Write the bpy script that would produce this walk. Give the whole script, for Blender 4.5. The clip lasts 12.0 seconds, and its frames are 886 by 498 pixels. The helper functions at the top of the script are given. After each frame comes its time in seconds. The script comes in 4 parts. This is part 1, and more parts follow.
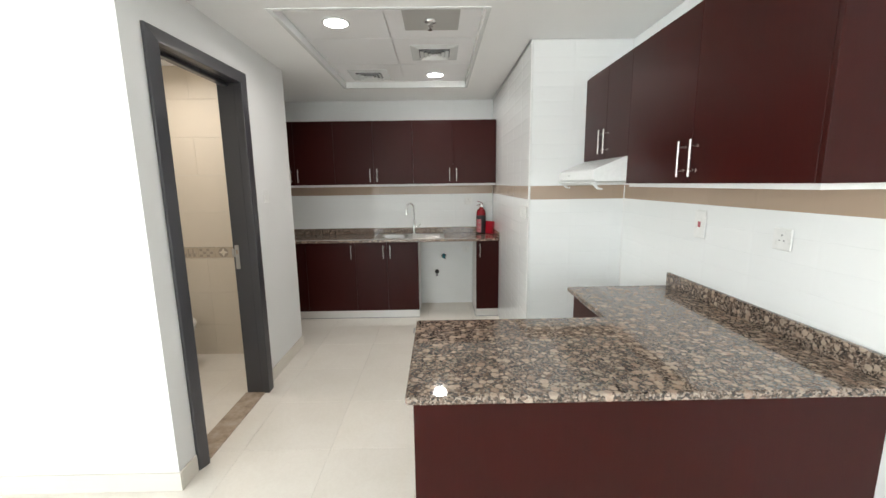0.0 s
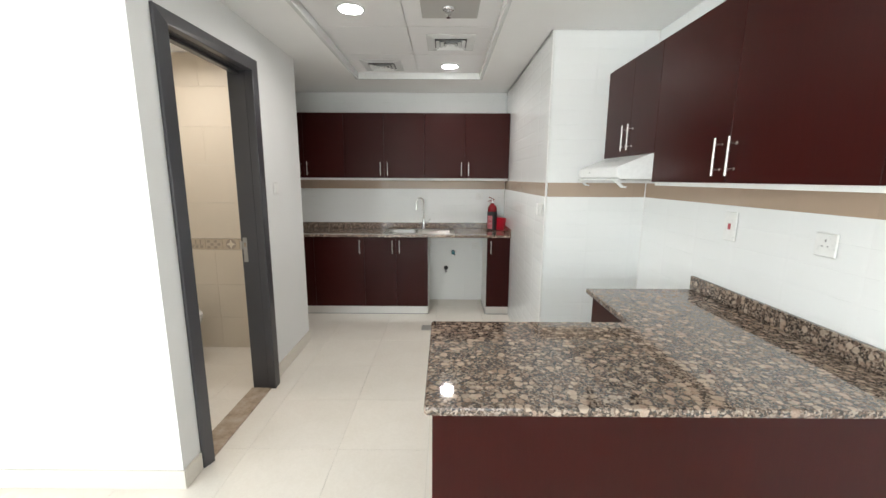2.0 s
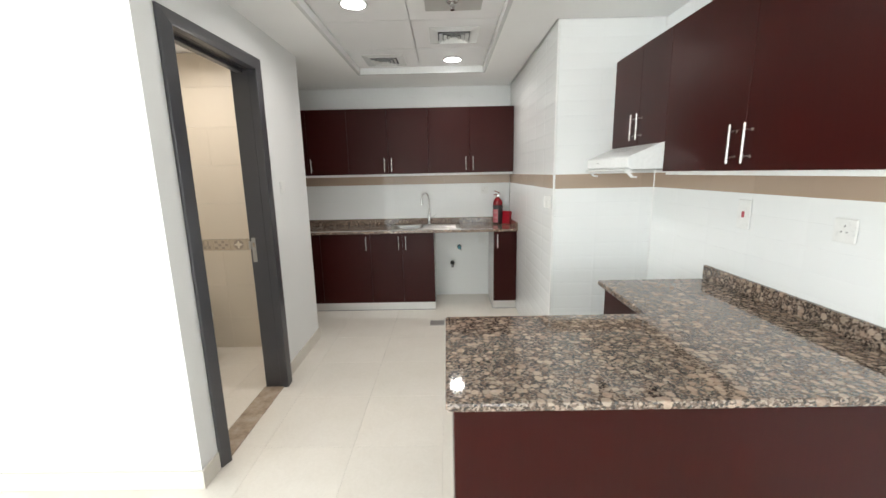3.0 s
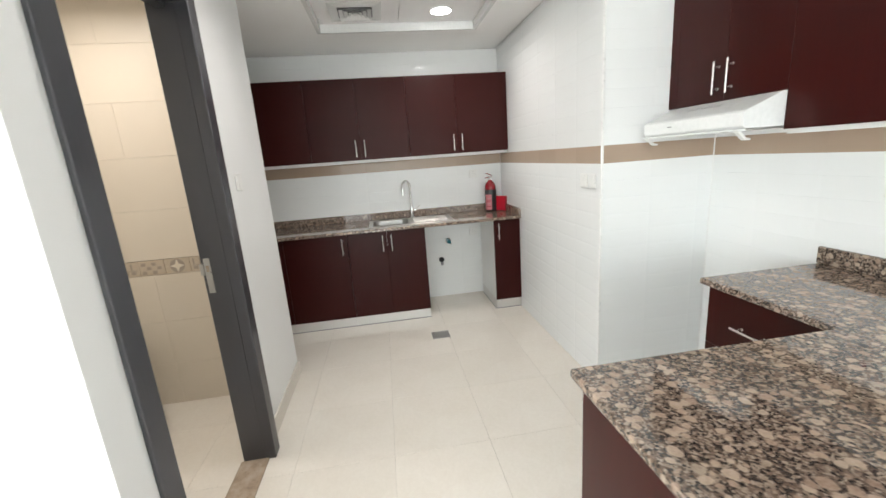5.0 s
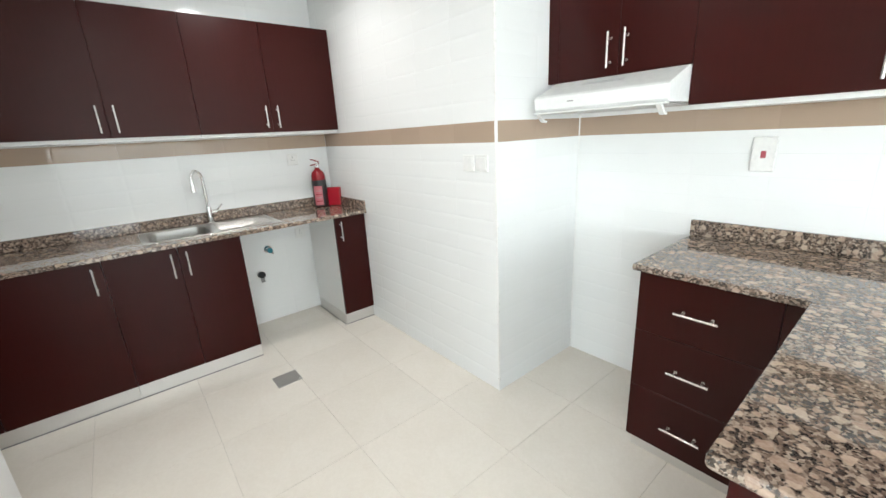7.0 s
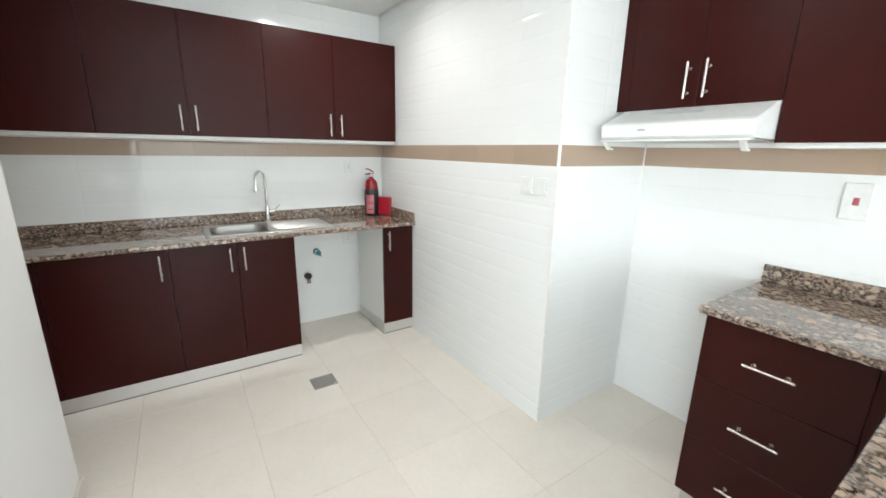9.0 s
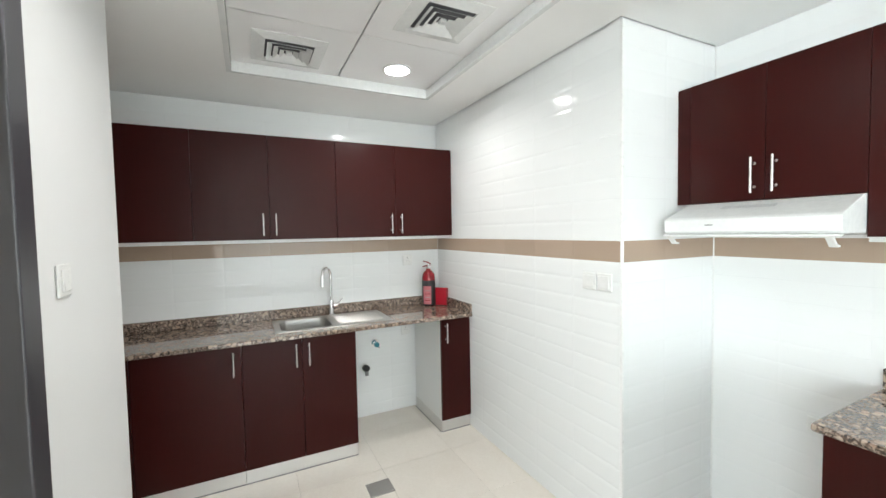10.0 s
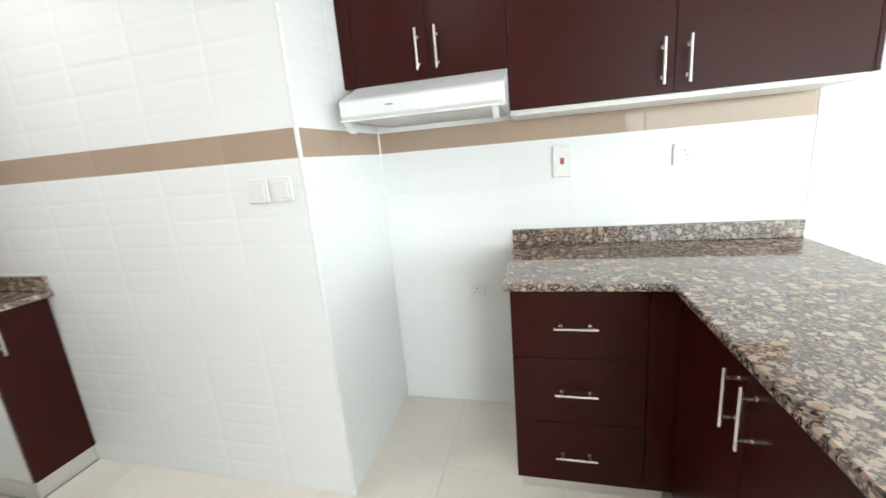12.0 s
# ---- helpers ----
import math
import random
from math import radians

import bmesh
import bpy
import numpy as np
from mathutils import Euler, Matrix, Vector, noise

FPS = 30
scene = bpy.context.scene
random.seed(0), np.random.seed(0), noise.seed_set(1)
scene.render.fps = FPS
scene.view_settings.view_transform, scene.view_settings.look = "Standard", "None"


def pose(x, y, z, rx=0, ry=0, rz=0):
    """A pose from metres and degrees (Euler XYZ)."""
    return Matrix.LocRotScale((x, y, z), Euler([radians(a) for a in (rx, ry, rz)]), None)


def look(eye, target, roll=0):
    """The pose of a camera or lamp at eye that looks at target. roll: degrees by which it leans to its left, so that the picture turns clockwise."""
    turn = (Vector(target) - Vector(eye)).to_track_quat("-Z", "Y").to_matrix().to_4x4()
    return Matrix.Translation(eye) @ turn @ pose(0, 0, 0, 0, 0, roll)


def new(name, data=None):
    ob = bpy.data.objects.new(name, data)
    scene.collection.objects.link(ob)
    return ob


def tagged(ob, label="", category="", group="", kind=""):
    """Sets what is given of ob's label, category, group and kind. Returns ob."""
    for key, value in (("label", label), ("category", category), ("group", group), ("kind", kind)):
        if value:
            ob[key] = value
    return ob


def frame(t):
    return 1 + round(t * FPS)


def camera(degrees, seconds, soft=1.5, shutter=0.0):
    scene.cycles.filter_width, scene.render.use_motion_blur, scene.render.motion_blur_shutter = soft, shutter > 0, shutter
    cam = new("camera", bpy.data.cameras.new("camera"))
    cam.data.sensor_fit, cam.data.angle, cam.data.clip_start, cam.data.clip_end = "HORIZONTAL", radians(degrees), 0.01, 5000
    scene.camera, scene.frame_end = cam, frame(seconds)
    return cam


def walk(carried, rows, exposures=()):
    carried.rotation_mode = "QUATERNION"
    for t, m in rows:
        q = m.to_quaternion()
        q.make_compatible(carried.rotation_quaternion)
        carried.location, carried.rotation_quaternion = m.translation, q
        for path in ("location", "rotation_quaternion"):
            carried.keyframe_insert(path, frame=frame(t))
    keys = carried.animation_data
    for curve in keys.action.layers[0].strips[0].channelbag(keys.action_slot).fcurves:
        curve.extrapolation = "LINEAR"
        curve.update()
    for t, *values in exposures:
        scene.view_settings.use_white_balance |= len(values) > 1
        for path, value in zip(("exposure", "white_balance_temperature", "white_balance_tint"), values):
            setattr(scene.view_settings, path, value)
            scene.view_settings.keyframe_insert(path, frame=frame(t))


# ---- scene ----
cam = camera(96.7, 12.0, shutter=0.35)
PATH = [
    (0, (-0.069, -0.086, 1.520), (-0.050, 1.887, 1.192), -0.8),
    (0.5, (-0.025, -0.023, 1.513), (-0.057, 1.946, 1.164), -0.9),
    (1, (-0.055, 0.007, 1.516), (-0.109, 1.973, 1.154), -0.6),
    (1.5, (-0.114, 0.013, 1.519), (-0.159, 1.982, 1.168), -0.1),
    (2, (-0.123, -0.001, 1.519), (-0.130, 1.968, 1.166), 0.3),
    (2.5, (-0.115, -0.009, 1.524), (-0.123, 1.961, 1.179), -0.3),
    (3, (-0.165, 0.009, 1.521), (-0.186, 1.972, 1.142), -1.2),
    (3.2, (-0.208, 0.030, 1.510), (-0.245, 1.992, 1.120), -1.5),
    (4.8, (-0.560, 0.633, 1.486), (-0.386, 2.580, 1.064), -3.8),
    (5, (-0.633, 0.723, 1.495), (-0.370, 2.653, 1.041), -4.2),
    (5.5, (-0.733, 0.921, 1.477), (-0.305, 2.814, 0.997), -4.5),
    (5.8, (-0.754, 1.063, 1.463), (-0.188, 2.918, 0.974), -4.3),
    (6, (-0.763, 1.145, 1.479), (-0.099, 2.966, 0.984), -4.2),
    (6.5, (-0.771, 1.351, 1.446), (0.230, 2.995, 0.904), -4.2),
    (6.7, (-0.825, 1.439, 1.447), (0.307, 2.991, 0.892), -4.4),
    (8.3, (-0.878, 1.574, 1.436), (0.403, 3.002, 0.871), -1.6),
    (8.5, (-0.890, 1.573, 1.441), (0.331, 3.060, 0.894), -0.8),
    (9, (-0.898, 1.565, 1.455), (0.175, 3.182, 0.972), 1.0),
    (9.5, (-0.904, 1.578, 1.484), (0.049, 3.310, 1.176), 0.6),
    (10, (-0.942, 1.588, 1.553), (-0.059, 3.381, 1.464), -1.1),
    (10.2, (-0.948, 1.602, 1.529), (0.015, 3.350, 1.400), -1.3),
    (10.5, (-0.936, 1.643, 1.468), (0.265, 3.228, 1.256), -1.4),
    (11, (-0.812, 1.782, 1.390), (0.774, 2.941, 1.014), -3.1),
    (11.5, (-0.704, 1.952, 1.374), (1.065, 2.775, 0.936), -5.1),
    (12, (-0.630, 2.058, 1.356), (1.254, 2.549, 0.900), -4.9),
]
walk(cam, [(t, look(eye, target, roll)) for t, eye, target, roll in PATH],
     exposures=[(0, 0.42, 6750, 11), (3.2, 0.53, 6750, 11), (5.0, 0.7, 6700, 11), (6.7, 0.9, 6500, 9), (9.0, 0.92, 6450, 9), (10.5, 0.91, 6450, 8), (12, 0.86, 6500, 9)])


# ---------------------------------------------------------------- light
world = bpy.data.worlds.new("sky")
scene.world = world
world.use_nodes = True
wn = world.node_tree
sky = wn.nodes.new("ShaderNodeTexSky")
sky.sky_type = "NISHITA"
sky.sun_disc = False
sky.sun_elevation, sky.sun_rotation = radians(48), radians(35)
wn.links.new(sky.outputs[0], wn.nodes["Background"].inputs[0])
wn.nodes["Background"].inputs[1].default_value = 0.15


def area_lamp(name, m, power, colour, sx, sy, shape="RECTANGLE", spread=180):
    data = bpy.data.lights.new(name, "AREA")
    data.energy, data.color, data.shape, data.size, data.size_y = power, colour, shape, sx, sy
    data.spread = radians(spread)
    ob = new(name, data)
    ob.matrix_world = m
    return ob


sun = bpy.data.lights.new("sun", "SUN")
sun.energy, sun.angle, sun.color = 2.0, radians(0.5), (1.0, 0.95, 0.88)
sun_ob = new("sun", sun)
sun_ob.matrix_world = look((6, 8, 14), (0, 0, 0))

# daylight through the living-room window in the wall at x = -4.5
area_lamp("window_daylight", look((-4.64, -1.9, 1.225), (0, -1.9, 1.225)), 87, (0.91, 0.975, 1.0), 4.9, 2.13)
# and through the one in the wall behind, at y = -4.6
area_lamp("window_daylight", look((-1.6, -4.74, 1.25), (-1.6, 0, 1.25)), 63, (0.92, 0.975, 1.0), 5.5, 2.1)
# the two downlights in the recessed ceiling, and the bathroom's own
DOWNLIGHTS = [(-0.713, 2.665), (-0.083, 3.925)]
for dx, dy in DOWNLIGHTS:
    area_lamp("downlight_lamp", look((dx, dy, 2.538), (dx, dy, 0)), 4.9, (1.0, 0.97, 0.94), 0.13, 0.13, "DISK", 158)
area_lamp("bathroom_lamp", look((-2.1, 2.75, 2.46), (-2.1, 2.75, 0)), 6, (1.0, 0.97, 0.93), 0.14, 0.14, "DISK", 170)


# ---------------------------------------------------------------- materials
def material(name, colour, rough=0.5, metal=0.0, coat=0.0):
    m = bpy.data.materials.new(name)
    m.use_nodes = True
    b = m.node_tree.nodes["Principled BSDF"]
    b.inputs["Base Color"].default_value = (*colour, 1)
    b.inputs["Roughness"].default_value = rough
    b.inputs["Metallic"].default_value = metal
    b.inputs["Coat Weight"].default_value = coat
    b.inputs["Coat Roughness"].default_value = 0.08
    return m, m.node_tree, b


def node(tree, kind, **values):
    n = tree.nodes.new(kind)
    for key, value in values.items():
        n.inputs[key].default_value = value
    return n


def coords(tree, scale=(1, 1, 1), kind="Object"):
    c = tree.nodes.new("ShaderNodeTexCoord")
    mp = tree.nodes.new("ShaderNodeMapping")
    mp.inputs["Scale"].default_value = scale
    tree.links.new(c.outputs[kind], mp.inputs[0])
    return mp.outputs[0]


def ramp(tree, fac, stops):
    r = tree.nodes.new("ShaderNodeValToRGB")
    els = r.color_ramp.elements
    els[0].position, els[0].color = stops[0][0], (*stops[0][1], 1)
    els[1].position, els[1].color = stops[-1][0], (*stops[-1][1], 1)
    for p, c in stops[1:-1]:
        e = els.new(p)
        e.color = (*c, 1)
    tree.links.new(fac, r.inputs[0])
    return r.outputs[0]


def noise_tex(tree, vec, scale, detail=3.0, rough=0.55):
    n = node(tree, "ShaderNodeTexNoise", Scale=scale, Detail=detail, Roughness=rough)
    tree.links.new(vec, n.inputs["Vector"])
    return n


def mix(tree, fac, a, b, blend="MIX"):
    m = tree.nodes.new("ShaderNodeMix")
    m.data_type, m.blend_type = "RGBA", blend
    for sock, v in ((m.inputs[0], fac), (m.inputs[6], a), (m.inputs[7], b)):
        if hasattr(v, "is_linked"):
            tree.links.new(v, sock)
        else:
            sock.default_value = v if not isinstance(v, tuple) else (*v, 1)
    return m.outputs[2]


def bump(tree, bsdf, height, strength, distance=0.002):
    n = node(tree, "ShaderNodeBump", Strength=strength, Distance=distance)
    tree.links.new(height, n.inputs["Height"])
    tree.links.new(n.outputs[0], bsdf.inputs["Normal"])


def spread_rough(tree, bsdf, fac, low, high):
    r = node(tree, "ShaderNodeMapRange")
    r.inputs["To Min"].default_value, r.inputs["To Max"].default_value = low, high
    tree.links.new(fac, r.inputs[0])
    tree.links.new(r.outputs[0], bsdf.inputs["Roughness"])


def make_paint(name, colour, rough=0.55, vary=0.03):
    m, t, b = material(name, colour, rough)
    v = coords(t)
    big = noise_tex(t, v, 1.6, 4)
    fine = noise_tex(t, v, 260, 2)
    lo = tuple(c * (1 - vary) for c in colour)
    t.links.new(ramp(t, big.outputs[0], [(0.3, lo), (0.7, colour)]), b.inputs["Base Color"])
    bump(t, b, fine.outputs[0], 0.12, 0.0006)
    return m


def make_glazed(name, colour, vary, rough=0.07, wave=0.05):
    """Glazed ceramic: each piece a little different, faint ripple in the glaze."""
    m, t, b = material(name, colour, rough)
    info = t.nodes.new("ShaderNodeObjectInfo")
    lo = tuple(c * (1 - vary) for c in colour)
    per = ramp(t, info.outputs["Random"], [(0.0, lo), (1.0, colour)])
    v = coords(t)
    stain = noise_tex(t, v, 9, 4)
    t.links.new(mix(t, 0.25, per, ramp(t, stain.outputs[0], [(0.3, lo), (0.7, colour)])), b.inputs["Base Color"])
    bump(t, b, noise_tex(t, v, 22, 1).outputs[0], wave, 0.002)
    spread_rough(t, b, noise_tex(t, v, 35, 3).outputs[0], rough * 0.7, rough * 1.5)
    return m


def make_floor_tile():
    m, t, b = material("polished_cream_porcelain", (0.74, 0.68, 0.6), 0.12)
    v = coords(t)
    info = t.nodes.new("ShaderNodeObjectInfo")
    cloud = noise_tex(t, v, 3.2, 6, 0.65)
    speck = noise_tex(t, v, 60, 4, 0.7)
    base = ramp(t, cloud.outputs[0], [(0.3, (0.81, 0.755, 0.675)), (0.55, (0.84, 0.79, 0.715)), (0.8, (0.86, 0.815, 0.745))])
    base = mix(t, 0.12, base, ramp(t, speck.outputs[0], [(0.35, (0.6, 0.54, 0.46)), (0.65, (0.88, 0.835, 0.765))]))
    tint = ramp(t, info.outputs["Random"], [(0, (0.96, 0.96, 0.96)), (1, (1, 1, 1))])
    t.links.new(mix(t, 1.0, base, tint, "MULTIPLY"), b.inputs["Base Color"])
    spread_rough(t, b, cloud.outputs[0], 0.08, 0.2)
    bump(t, b, noise_tex(t, v, 6, 2).outputs[0], 0.03, 0.003)
    return m


def make_granite():
    m, t, b = material("baltic_brown_granite", (0.2, 0.15, 0.12), 0.1)
    b.inputs["IOR"].default_value = 1.8
    v = coords(t)

    def warp(vec, scale, amount):
        wob = noise_tex(t, v, scale, 3)
        add = t.nodes.new("ShaderNodeVectorMath")
        add.operation = "MULTIPLY_ADD"
        t.links.new(wob.outputs["Color"], add.inputs[0])
        add.inputs[1].default_value = (amount, amount, amount)
        t.links.new(vec, add.inputs[2])
        return add.outputs[0]

    ragged = warp(warp(v, 30, 0.014), 150, 0.004)
    grain = noise_tex(t, v, 240, 5, 0.7)
    mottle = noise_tex(t, v, 95, 4, 0.65)

    def blobs(scale, spread_by, shift, soft):
        """Rounded crystals of one size: colour number from cell to cell, and a mask that is 0 inside."""
        cells = node(t, "ShaderNodeTexVoronoi", Scale=scale, Randomness=1.0)
        t.links.new(ragged, cells.inputs["Vector"])
        sep = t.nodes.new("ShaderNodeSeparateColor")
        t.links.new(cells.outputs["Color"], sep.inputs[0])
        size = t.nodes.new("ShaderNodeMath")
        size.operation = "MULTIPLY_ADD"
        t.links.new(sep.outputs[1], size.inputs[0])
        size.inputs[1].default_value, size.inputs[2].default_value = spread_by, shift
        edge = t.nodes.new("ShaderNodeMath")
        edge.operation = "ADD"
        t.links.new(cells.outputs["Distance"], edge.inputs[0])
        t.links.new(size.outputs[0], edge.inputs[1])
        return sep.outputs[0], ramp(t, edge.outputs[0], [(0.4 - soft, (0, 0, 0)), (0.4 + soft, (1, 1, 1))])

    TAN = [(0.0, (0.24, 0.155, 0.118)), (0.25, (0.38, 0.262, 0.2)), (0.6, (0.5, 0.38, 0.295)), (0.85, (0.44, 0.35, 0.28)), (1.0, (0.28, 0.235, 0.185))]
    number, mask = blobs(40, 0.72, -0.24, 0.05)
    blob = mix(t, 0.45, ramp(t, number, TAN), ramp(t, mottle.outputs[0], [(0.3, (0.2, 0.14, 0.105)), (0.5, (0.37, 0.28, 0.215)), (0.7, (0.5, 0.41, 0.33))]))
    # between them small grains: black, red-brown and pale ones side by side
    chips = node(t, "ShaderNodeTexVoronoi", Scale=165.0)
    t.links.new(ragged, chips.inputs["Vector"])
    chip = t.nodes.new("ShaderNodeSeparateColor")
    t.links.new(chips.outputs["Color"], chip.inputs[0])
    ground = ramp(t, chip.outputs[0], [(0.0, (0.016, 0.014, 0.013)), (0.28, (0.032, 0.026, 0.023)), (0.36, (0.12, 0.082, 0.062)), (0.62, (0.2, 0.142, 0.108)), (0.72, (0.31, 0.235, 0.185)), (1.0, (0.42, 0.34, 0.275))])
    ground = mix(t, 0.25, ground, ramp(t, grain.outputs[0], [(0.4, (0.012, 0.011, 0.01)), (0.62, (0.25, 0.19, 0.15))]))
    t.links.new(mix(t, mask, blob, ground), b.inputs["Base Color"])
    spread_rough(t, b, grain.outputs[0], 0.04, 0.06)
    return m


def make_laminate():
    m, t, b = material("dark_mahogany_laminate", (0.0339, 0.0031, 0.0025), 0.24)
    b.inputs["Specular IOR Level"].default_value = 0.19
    grain = noise_tex(t, coords(t, (14, 14, 0.7)), 5, 4, 0.55)
    fine = noise_tex(t, coords(t, (90, 90, 1.2)), 5, 3, 0.6)
    cloud = noise_tex(t, coords(t), 1.3, 3)
    base = ramp(t, grain.outputs[0], [(0.25, (0.0283, 0.0029, 0.0025)), (0.75, (0.0378, 0.0040, 0.0028))])
    base = mix(t, 0.35, base, ramp(t, fine.outputs[0], [(0.3, (0.0258, 0.0029, 0.0020)), (0.7, (0.0392, 0.0045, 0.0030))]))
    base = mix(t, 0.3, base, ramp(t, cloud.outputs[0], [(0.35, (0.0271, 0.0029, 0.0025)), (0.65, (0.0420, 0.0045, 0.0028))]))
    t.links.new(base, b.inputs["Base Color"])
    spread_rough(t, b, cloud.outputs[0], 0.3, 0.38)
    bump(t, b, noise_tex(t, coords(t, (120, 120, 0.6)), 3, 2).outputs[0], 0.09, 0.001)
    return m


def make_steel(name, colour=(0.62, 0.61, 0.59), rough=0.28, stretch=(1, 1, 30)):
    m, t, b = material(name, colour, rough, 1.0)
    n = noise_tex(t, coords(t, stretch), 60, 3)
    spread_rough(t, b, n.outputs[0], rough * 0.75, rough * 1.3)
    return m


def make_door_paint():
    m, t, b = material("dark_wenge_door_frame", (0.026, 0.026, 0.03), 0.27)
    b.inputs["Specular IOR Level"].default_value = 0.95
    g = noise_tex(t, coords(t, (30, 30, 1.2)), 8, 5, 0.7)
    t.links.new(ramp(t, g.outputs[0], [(0.2, (0.027, 0.027, 0.033)), (0.8, (0.036, 0.036, 0.044))]), b.inputs["Base Color"])
    spread_rough(t, b, g.outputs[0], 0.3, 0.38)
    return m


def make_marble():
    m, t, b = material("brown_marble_sill", (0.33, 0.24, 0.17), 0.2)
    n = noise_tex(t, coords(t), 14, 8, 0.7)
    t.links.new(ramp(t, n.outputs[0], [(0.3, (0.24, 0.175, 0.13)), (0.5, (0.4, 0.315, 0.24)), (0.7, (0.5, 0.42, 0.34))]), b.inputs["Base Color"])
    return m


def make_plain(name, colour, rough=0.4, metal=0.0):
    m, t, b = material(name, colour, rough, metal)
    n = noise_tex(t, coords(t), 45, 3)
    spread_rough(t, b, n.outputs[0], rough * 0.85, min(1, rough * 1.2))
    lo = tuple(c * 0.94 for c in colour)
    t.links.new(ramp(t, n.outputs[0], [(0.3, lo), (0.7, colour)]), b.inputs["Base Color"])
    return m


def make_glow(name, colour, strength):
    m, t, b = material(name, (0.9, 0.9, 0.9), 0.4)
    b.inputs["Emission Color"].default_value = (*colour, 1)
    b.inputs["Emission Strength"].default_value = strength
    return m


def make_glass():
    m, t, b = material("window_glass", (0.95, 0.97, 0.97), 0.02)
    b.inputs["Transmission Weight"].default_value = 1.0
    b.inputs["IOR"].default_value = 1.1
    return m


WALL = make_paint("white_wall_paint", (0.8, 0.803, 0.795))
CEIL = make_paint("white_ceiling_paint", (0.92, 0.917, 0.905), 0.7)
FLOOR_GROUT = make_paint("beige_floor_grout", (0.7, 0.655, 0.59), 0.9)
TILE = make_glazed("white_glazed_tile", (0.85, 0.86, 0.852), 0.015)
TILE.node_tree.nodes["Principled BSDF"].inputs["Specular IOR Level"].default_value = 0.36
BROWN_TILE = make_glazed("brown_glazed_tile", (0.44, 0.33, 0.25), 0.08)
BATH_TILE = make_glazed("cream_bathroom_tile", (0.73, 0.65, 0.54), 0.05, 0.42)
FLOOR_TILE = make_floor_tile()
SKIRT = make_paint("cream_porcelain_skirting", (0.72, 0.68, 0.61), 0.2, 0.05)
GRANITE = make_granite()
LAMINATE = make_laminate()
MELAMINE = make_paint("white_melamine", (0.78, 0.78, 0.76), 0.35)
PLINTH = make_steel("brushed_aluminium_plinth", (0.74, 0.73, 0.71), 0.5, (1, 1, 60))
STEEL = make_steel("brushed_stainless_steel", (0.68, 0.66, 0.63), 0.26)
SINK_STEEL = make_steel("dull_sink_steel", (0.48, 0.47, 0.45), 0.3, (1, 1, 1))
DRAIN_STEEL = make_plain("satin_drain_steel", (0.42, 0.41, 0.39), 0.45, 0.6)
CHROME = make_steel("polished_chrome", (0.8, 0.8, 0.8), 0.08, (1, 1, 1))
DOOR = make_door_paint()
MARBLE = make_marble()
WHITE_PLASTIC = make_plain("white_plastic", (0.82, 0.82, 0.8), 0.28)
HOOD_WHITE = make_plain("white_enamelled_steel", (0.84, 0.85, 0.84), 0.22)
GREY_PANEL = make_paint("grey_access_panel", (0.5, 0.49, 0.47), 0.6)
PANEL = make_paint("white_metal_ceiling_panel", (0.91, 0.905, 0.905), 0.36, 0.02)
DARK = make_plain("black_plastic", (0.018, 0.018, 0.02), 0.4)
VENT_SHADE = make_plain("vent_shade_grey", (0.16, 0.16, 0.17), 0.8)
RED = make_plain("red_enamel", (0.25, 0.009, 0.016), 0.25)
RED_BOX = make_plain("bright_red_plastic", (0.38, 0.006, 0.02), 0.35)
PINK = make_plain("pink_printed_label", (0.5, 0.15, 0.17), 0.45)
PINK_RED = make_plain("faded_red_rocker", (0.42, 0.08, 0.1), 0.4)
TEAL = make_plain("teal_plastic_cap", (0.02, 0.2, 0.25), 0.35)
FILTER = make_steel("grey_mesh_filter", (0.55, 0.55, 0.54), 0.5)
CERAMIC = make_plain("white_sanitary_ceramic", (0.82, 0.81, 0.79), 0.08)
GREY_TRIM = make_plain("grey_print", (0.3, 0.3, 0.3), 0.5)
SLOT_SHADE = make_plain("pale_grey_slot_shade", (0.55, 0.55, 0.55), 0.6)
DECOR = make_plain("greige_decor_tile", (0.58, 0.49, 0.38), 0.25)
DECOR_DARK = make_plain("taupe_decor_print", (0.36, 0.3, 0.245), 0.3)
DECOR_LIGHT = make_plain("cream_decor_print", (0.75, 0.68, 0.56), 0.3)
GLOW = make_glow("downlight_diffuser", (0.96, 0.98, 1.0), 16)
BATH_GLOW = make_glow("warm_diffuser", (1.0, 0.85, 0.65), 10)
GLASS = make_glass()
ALU = make_plain("white_window_frame", (0.75, 0.75, 0.74), 0.35)


# ---------------------------------------------------------------- mesh helpers
def mesh_of(bm, name, smooth=False):
    me = bpy.data.meshes.new(name)
    bmesh.ops.recalc_face_normals(bm, faces=bm.faces)
    bm.to_mesh(me)
    bm.free()
    if smooth:
        for p in me.polygons:
            p.use_smooth = True
        me.set_sharp_from_angle(angle=radians(35))
    return me


def box(x0, x1, y0, y1, z0, z1, bevel=0.0, bm=None, segs=1):
    """A block between two corners, added to bm if one is given."""
    out = bmesh.new()
    bmesh.ops.create_cube(out, size=1)
    for v in out.verts:
        v.co = Vector((x0 if v.co.x < 0 else x1, y0 if v.co.y < 0 else y1, z0 if v.co.z < 0 else z1))
    if bevel:
        bmesh.ops.bevel(out, geom=out.edges[:], offset=bevel, segments=segs, affect="EDGES", profile=0.6)
    return out if bm is None else merge(bm, out)


